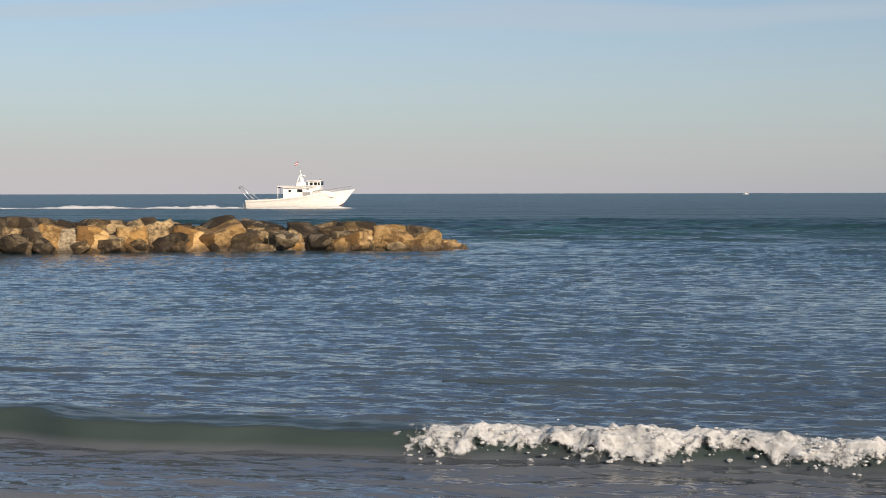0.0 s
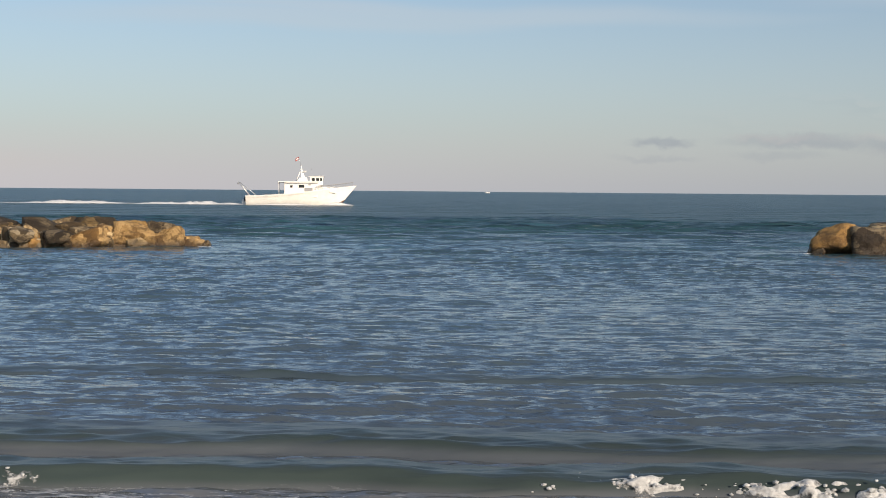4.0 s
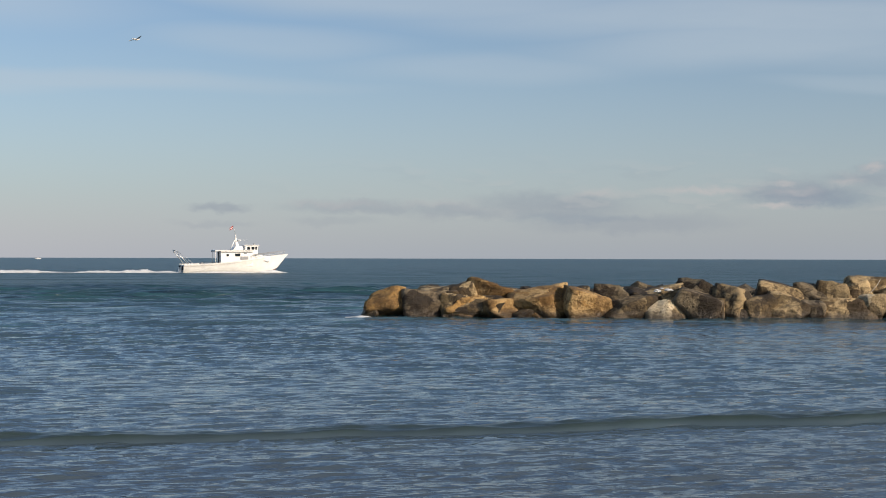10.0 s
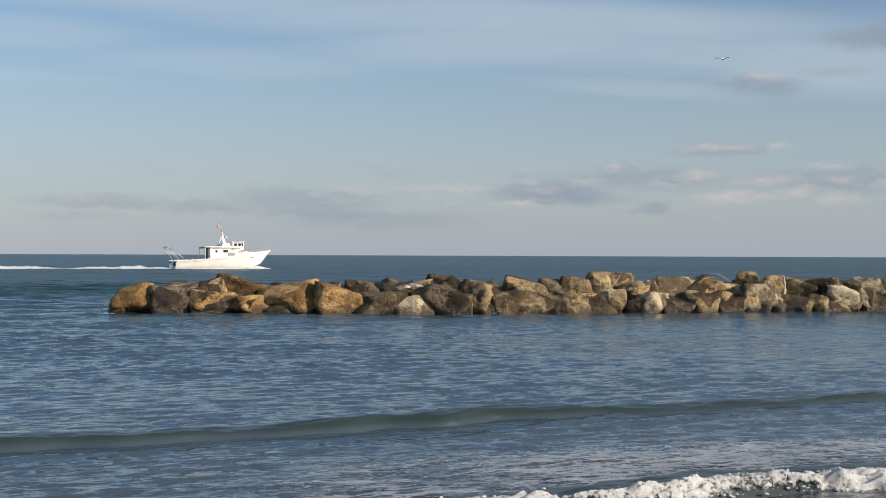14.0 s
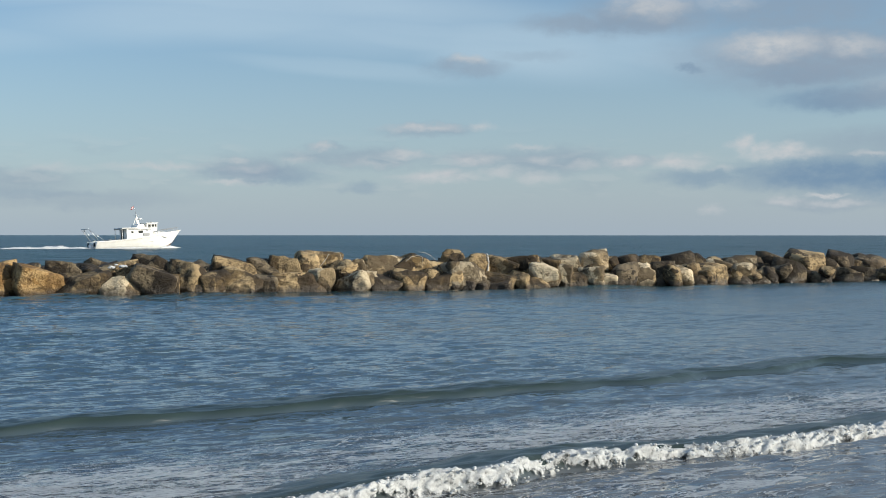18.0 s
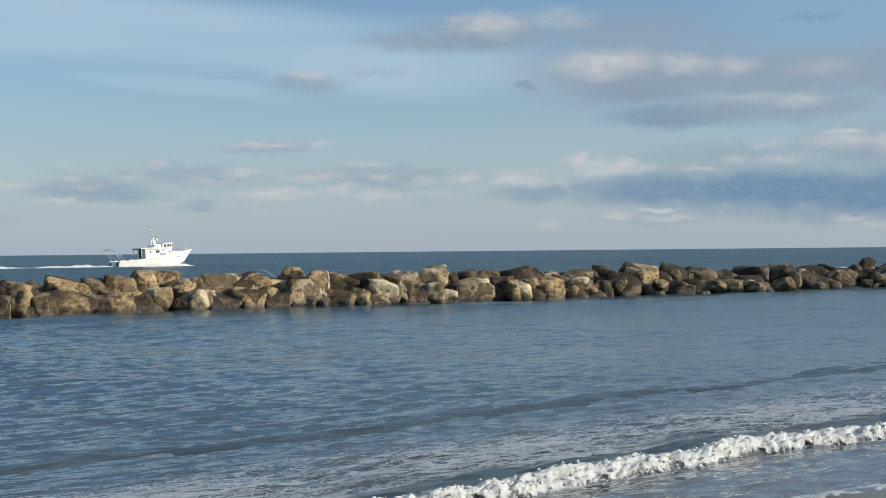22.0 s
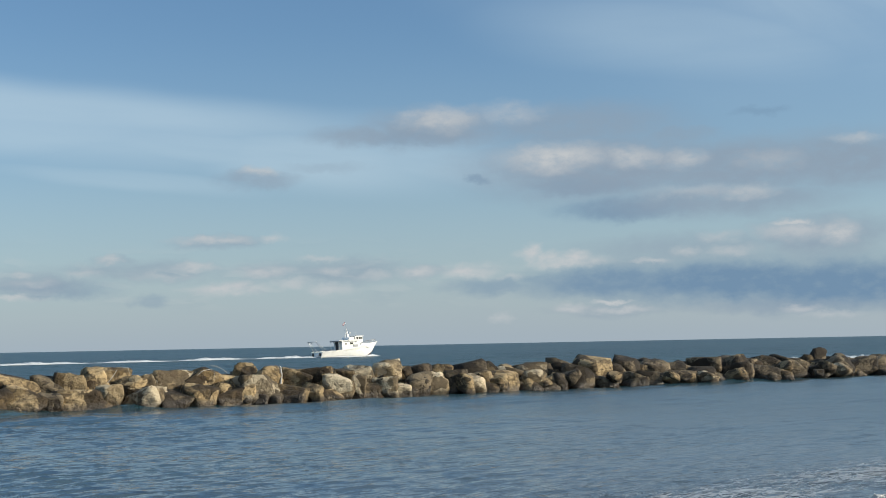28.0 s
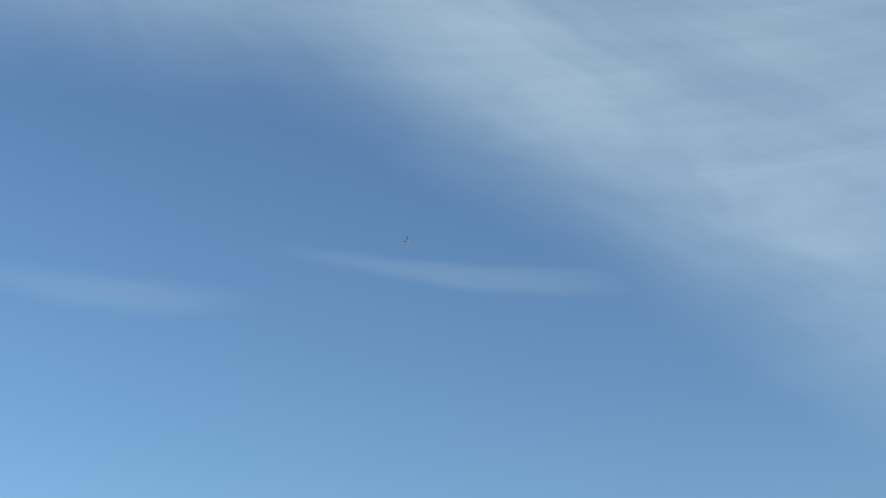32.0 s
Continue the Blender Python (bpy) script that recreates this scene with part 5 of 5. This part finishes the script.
breaker(-2, 32, 0.31, 6, [(12.0, 18.6, -0.25), (14.0, 15.6, -0.12), (15.0, 13.6, 0.0), (15.5, 13.0, 0.0), (17.5, 10.1, -0.07), (18.5, 8.4, -0.15), (19.5, 7.2, -0.23), (20.5, 6.6, -0.28)],
        [(9.6, 11.6, 15.2, 0.75), (11.2, 15.8, 16.4, 0.75), (4.6, 9.8, 16.6, 0.75), (15.4, 21.0, 16.2, 0.75), (-1.0, 4.8, 16.8, 0.75)])
breaker(-2, 36, 0.27, 7, [(15.5, 17.0, -0.22), (17.5, 14.9, -0.13), (19.0, 13.0, 0.0), (20.0, 11.6, 0.0), (21.0, 10.2, -0.02), (22.0, 8.5, -0.08), (23.0, 7.4, -0.14), (24.0, 6.7, -0.24)],
        [(14.6, 20.5, 19.8, 0.75), (20.2, 27.0, 19.9, 0.75), (10.2, 14.9, 20.3, 0.75), (6.2, 10.6, 20.6, 0.75), (1.5, 6.4, 20.8, 0.75)], veined=0.10, veined_at=19.8)
breaker(0, 36, 0.17, 8, [(19.5, 16.0, -0.20), (22.0, 12.8, -0.07), (23.0, 11.5, 0.0), (24.0, 10.3, -0.02), (25.0, 9.3, -0.05), (26.0, 8.0, -0.08), (27.0, 7.2, -0.16)],
        [(10.8, 14.2, 24.3, 0.2), (14.0, 20.0, 24.0, 0.22), (19.6, 26.0, 23.9, 0.22)], veined=0.11, veined_at=23.6)
breaker(2, 38, 0.11, 9, [(22.5, 15.4, -0.15), (24.5, 12.8, -0.07), (25.5, 11.5, 0.0), (27.5, 9.9, 0.0), (28.5, 8.8, -0.06), (30.0, 7.6, -0.18)],
        [(15.0, 21.0, 27.0, 0.9), (20.6, 28.0, 26.9, 0.9), (10.0, 15.4, 27.3, 0.8)])


# ---- birds ----
def build_gull(name, label, back, plumage, span):
    gull = tagged(new(name), label, "bird")
    body = bmesh.new()
    bmesh.ops.create_uvsphere(body, u_segments=14, v_segments=10, radius=1.0)
    for v in body.verts:
        t = v.co.x
        v.co = Vector((t * 0.21, v.co.y * 0.062 * (1 - 0.35 * t * t), v.co.z * 0.058 + 0.02 * t * t))
    part("body", body, plumage, gull, "pale rounded body")
    part("head", box((0.10, 0.06, 0.06), (0.21, 0, 0.035), 0.025), plumage, gull)
    part("beak", tube([(0.25, 0, 0.035), (0.31, 0, 0.02)], 0.014, 6, ends=0.004), DECK, gull)
    part("tail", box((0.14, 0.09, 0.012), (-0.25, 0, 0.02), 0.005), plumage, gull)
    wings = []
    for sign in (1, -1):
        rows = []
        for i in range(13):
            u = i / 12
            chord = 0.145 * (1 - 0.75 * u ** 1.6)
            lead = 0.07 + 0.10 * math.sin(u * 2.2) - 0.22 * u * u
            y = sign * (0.04 + span / 2 * u)
            z = 0.16 * math.sin(u * 1.9)
            rows.append([(lead, y, z), (lead - chord * 0.4, y, z + 0.018 * (1 - u)), (lead - chord, y, z)])
        upper = hang("wing", grid_mesh("wing", np.array(rows), back), gull, "long narrow wing")
        lower = np.array(rows)
        lower[:, 1, 2] -= 0.03
        hang("wing_underside", grid_mesh("wing_underside", lower, plumage), upper)
        wings.append((upper, sign))
    return gull, wings


gull, gull_wings = build_gull("seagull", "pale grey seagull flying over the sea", PALEFEATHER, FEATHER, 1.25)
bird, bird_wings = build_gull("seabird", "dark distant bird gliding high in the sky", GREYFEATHER, GREYFEATHER, 1.1)


gull.scale = (0.66, 0.66, 0.66)
bird.scale = (0.7, 0.7, 0.7)


# ---- foam at the stones ----
def wash(x, y, long, wide, tall, turn, seed, label):
    ob = tagged(new("foam_wash", rough_strip("foam_wash", long, wide, tall, seed, 0.08, 12, FOAM, 0.4)), label, "foam", kind="stuff")
    ob.location, ob.rotation_euler = (x, y, 0.0), (0, 0, radians(turn))


wash(9.8, 48.2, 1.3, 0.3, 0.09, 15, 91, "white foam washing round the end of the breakwater")
wash(-10.6, 49.3, 1.2, 0.3, 0.08, 10, 92, "thin foam at the low end of the breakwater")
wash(119, 67, 46, 1.2, 0.30, -20, 93, "line of white breaking water beyond the breakwater")

def swash_line():
    x = np.linspace(1, 34, 520)
    rows = []
    for v in np.linspace(0, 1, 6):
        y = shore_line(x) - 0.12 + 0.25 * (froth(x * 0.25, 0 * x, 31) - 0.5) + 0.10 * (froth(x * 1.3, 0 * x, 37) - 0.5) + v * (0.10 + 0.25 * froth(x * 0.4, 0 * x + 3, 33))
        rows.append(np.stack([x, y, 0.022 + 0.03 * np.sin(v * 3.14) - 0.055 * (y - shore_line(x))], -1))
    cover = np.repeat(np.array([0.5, 1, 0.8, 0.55, 0.3, 0.0])[:, None], len(x), 1)
    tagged(new("swash_foam", grid_mesh("swash_foam", np.array(rows), LACE, cover)), "thin white foam line at the edge of the sand", "foam", kind="stuff")


swash_line()
splash = tagged(new("spray", rough_strip("spray", 1.6, 0.4, 0.6, 17, 0.04, 14, FOAM, 0.5)), "burst of white spray behind the boulders", "spray", kind="stuff")


# ---- far boat ----
def build_far_boat():
    a = radians(-1.04)
    far = tagged(new("far_boat"), "small white boat far off on the horizon", "boat")
    far.location = (1500 * math.sin(a), 1500 * math.cos(a), -0.13)
    rows = []
    for i in range(13):
        s = i / 12
        half = 1.3 * (1 - max(0.0, s - 0.5) ** 2 * 3.8)
        rows.append([(9 * (s - 0.5), half * w, z + 0.7 * s ** 3 * (z > 0)) for w, z in ((-1, 1.0), (-0.8, 0.2), (0, -0.2), (0.8, 0.2), (1, 1.0))])
    hang("hull", grid_mesh("hull", np.array(rows), WHITE), far)
    part("cabin", box((3.0, 1.8, 1.3), (0.2, 0, 1.5), 0.1), WHITE, far)
    part("windscreen", box((0.1, 1.5, 0.5), (1.75, 0, 1.8), 0.02, (0, -12, 0)), GLASS, far)
    part("mast", tube([(0, 0, 2.1), (0, 0, 3.4)], 0.05), WHITE, far)
    far.scale = (0.6, 0.6, 0.6)
    return far


build_far_boat()


# ---- what moves ----
# metres ahead of an even run, as the helm eases off and on
SURGE = ((0, 0.16), (2.5, 0.5), (4.5, -0.25), (7, -0.25), (9, -0.4), (12, -0.25), (14, 0.5), (15.5, 0.85), (17.5, 0.78), (20, 0.4), (22, -0.6), (24, -0.88), (25.5, -0.3), (27.5, 0.15), (29.5, 0.5), (32, 0.6))


def boat_at(t):
    s = t / 16 - 1
    return 75.12 + 138.22 * s - 0.18 * s * s + 1.31 * s ** 3 + along(SURGE, t), 207.0 + 8.74 * s - 6.92 * s * s, math.degrees(math.atan2(8.74 - 13.84 * s, 138.81 - 2.12 * s))


def along(rows, t):
    """The value at t on a line through rows of (seconds, value), carried on at both ends."""
    if t <= rows[0][0]:
        a, b = rows[0], rows[1]
    elif t >= rows[-1][0]:
        a, b = rows[-2], rows[-1]
    else:
        a, b = next((p, q) for p, q in zip(rows, rows[1:]) if p[0] <= t <= q[0])
    return a[1] + (b[1] - a[1]) * (t - a[0]) / (b[0] - a[0])


def motions():
    walk(splash, [(0.0, pose(-16.1, 49.8, -1.2)), (1.6, pose(-16.1, 49.8, -1.2)), (2.0, pose(-16.1, 49.8, 0.45)), (2.5, pose(-16.1, 49.7, -0.6)), (3.0, pose(-16.1, 49.7, -1.2)), (32.0, pose(-16.1, 49.7, -1.2))])
    walk(sea_sheet, [(0.0, pose(0, 0, 0)), (32.0, pose(0, -DRIFT, 0))])
    rows, foam_rows = [], []
    for k in range(33):
        x, y, head = boat_at(k)
        rows.append((k, pose(x, y, 0.02 + 0.07 * math.sin(k * 1.9), 1.6 * math.sin(k * 1.3 + 0.4), -1.6 + 0.9 * math.sin(k * 1.9 + 0.9), head)))
        foam_rows.append((k, pose(x, y, -0.10, 0, 0, head)))
    walk(boat, rows)
    walk(wake, foam_rows)
    for wave, line, pieces, height in WAVES:
        first, last = line[0][0], line[-1][0]
        speed = 1.4
        keys = [(t, y, up) for t, y, up in line]
        if first > 0:
            keys = [(0.0, keys[0][1] + speed * first, -height - 0.35)] + ([(max(0.1, first - 3.0), keys[0][1] + speed * min(3.0, first - 0.1), -height - 0.30)] if first > 3.2 else []) + keys
        if last < 32:
            end = keys[-1][1]
            keys += [(min(31.9, last + 2.0), end - 0.6, -height - 0.45), (32.0, end - 0.65, -height - 0.5)]
        walk(wave, [(t, pose(0, y, up)) for t, y, up in keys])
        path = [(t, y) for t, y, up in keys]
        for foam, lace, (fx, fy, fz), when in pieces:
            under, shown = pose(fx, fy + 0.12, -height - 0.30), pose(fx, fy, 0.0)
            born = along(path, max(when, 0.0))
            lift = [(t, up) for t, y, up in keys]

            def lying(t, z):
                """The lace stays on the water while the crest runs on."""
                at = max(along(path, t) + 0.1, born - 4.0)
                return pose(fx, at - along(path, t), z - along(lift, t))

            if when <= 0:
                walk(foam, [(0.0, shown), (32.0, shown)])
                if lace:
                    walk(lace, [(t, lying(t, z)) for t, z in ((0.0, -0.3), (0.9, -0.15), (1.5, 0.06), (2.5, 0.06), (4.0, -0.05), (6.0, -0.2), (32.0, -0.5))])
            else:
                walk(foam, [(0.0, under), (max(0.05, when - 0.45), under), (when + 0.1, shown), (32.0, shown)])
                times = [(0.0, -0.6), (max(0.05, when + 0.3), -0.6), (when + 0.9, -0.05), (when + 1.4, 0.05), (when + 2.0, 0.06), (when + 2.6, 0.06), (when + 3.4, 0.055), (when + 4.4, 0.05), (when + 5.6, 0.03), (when + 6.8, -0.1), (32.0, -0.5)]
                if lace:
                    walk(lace, [(t, lying(t, z)) for t, z in times if t < 31.9 or t == 32.0])
    walk(gull, [(0.0, pose(-130, 70, 16, 0, 0, 26)), (9.5, pose(-4.7, 59.2, 10.4, 6, 0, 30)), (10.0, pose(2.7, 59.3, 10.8, -8, 0, 32)), (10.5, pose(9.2, 58.6, 10.8, 10, 0, 28)),
                (11.0, pose(15.2, 57.3, 11.0, 35, -8, 22)), (11.5, pose(19.6, 56.0, 10.9, -5, 0, 18)), (12.0, pose(24.0, 54.2, 10.9, 8, 0, 14)), (13.0, pose(31.2, 50.6, 10.2, 25, 0, 10)),
                (14.0, pose(35.0, 48.9, 10.1, 5, 0, 6)), (32.0, pose(190, -60, 20, 0, 0, 4))])
    walk(bird, [(0.0, pose(-95, 98, 62, 0, 0, -8)), (30.0, pose(25.0, 77.0, 42.0, 0, 0, -10)), (31.0, pose(29.9, 76.0, 39.7, 8, 0, -10)), (32.0, pose(34.1, 75.3, 37.5, -6, 0, -10))])
    for thing, wings, beat in ((gull, gull_wings, 0.25), (bird, bird_wings, 0.3)):
        for wing, sign in wings:
            first, last = (9.0, 14.0) if thing is gull else (30.0, 32.0)
            steps = int((last - first) / beat)
            keys = [(0.0, pose(0, 0, 0, sign * 10, 0, 0))] + [(first + k * beat, pose(0, 0, 0, sign * (8 + (18 if k % 2 else -16)), 0, 0)) for k in range(steps + 1)]
            if keys[-1][0] < 32.0:
                keys.append((32.0, pose(0, 0, 0, sign * 10, 0, 0)))
            walk(wing, keys)


motions()
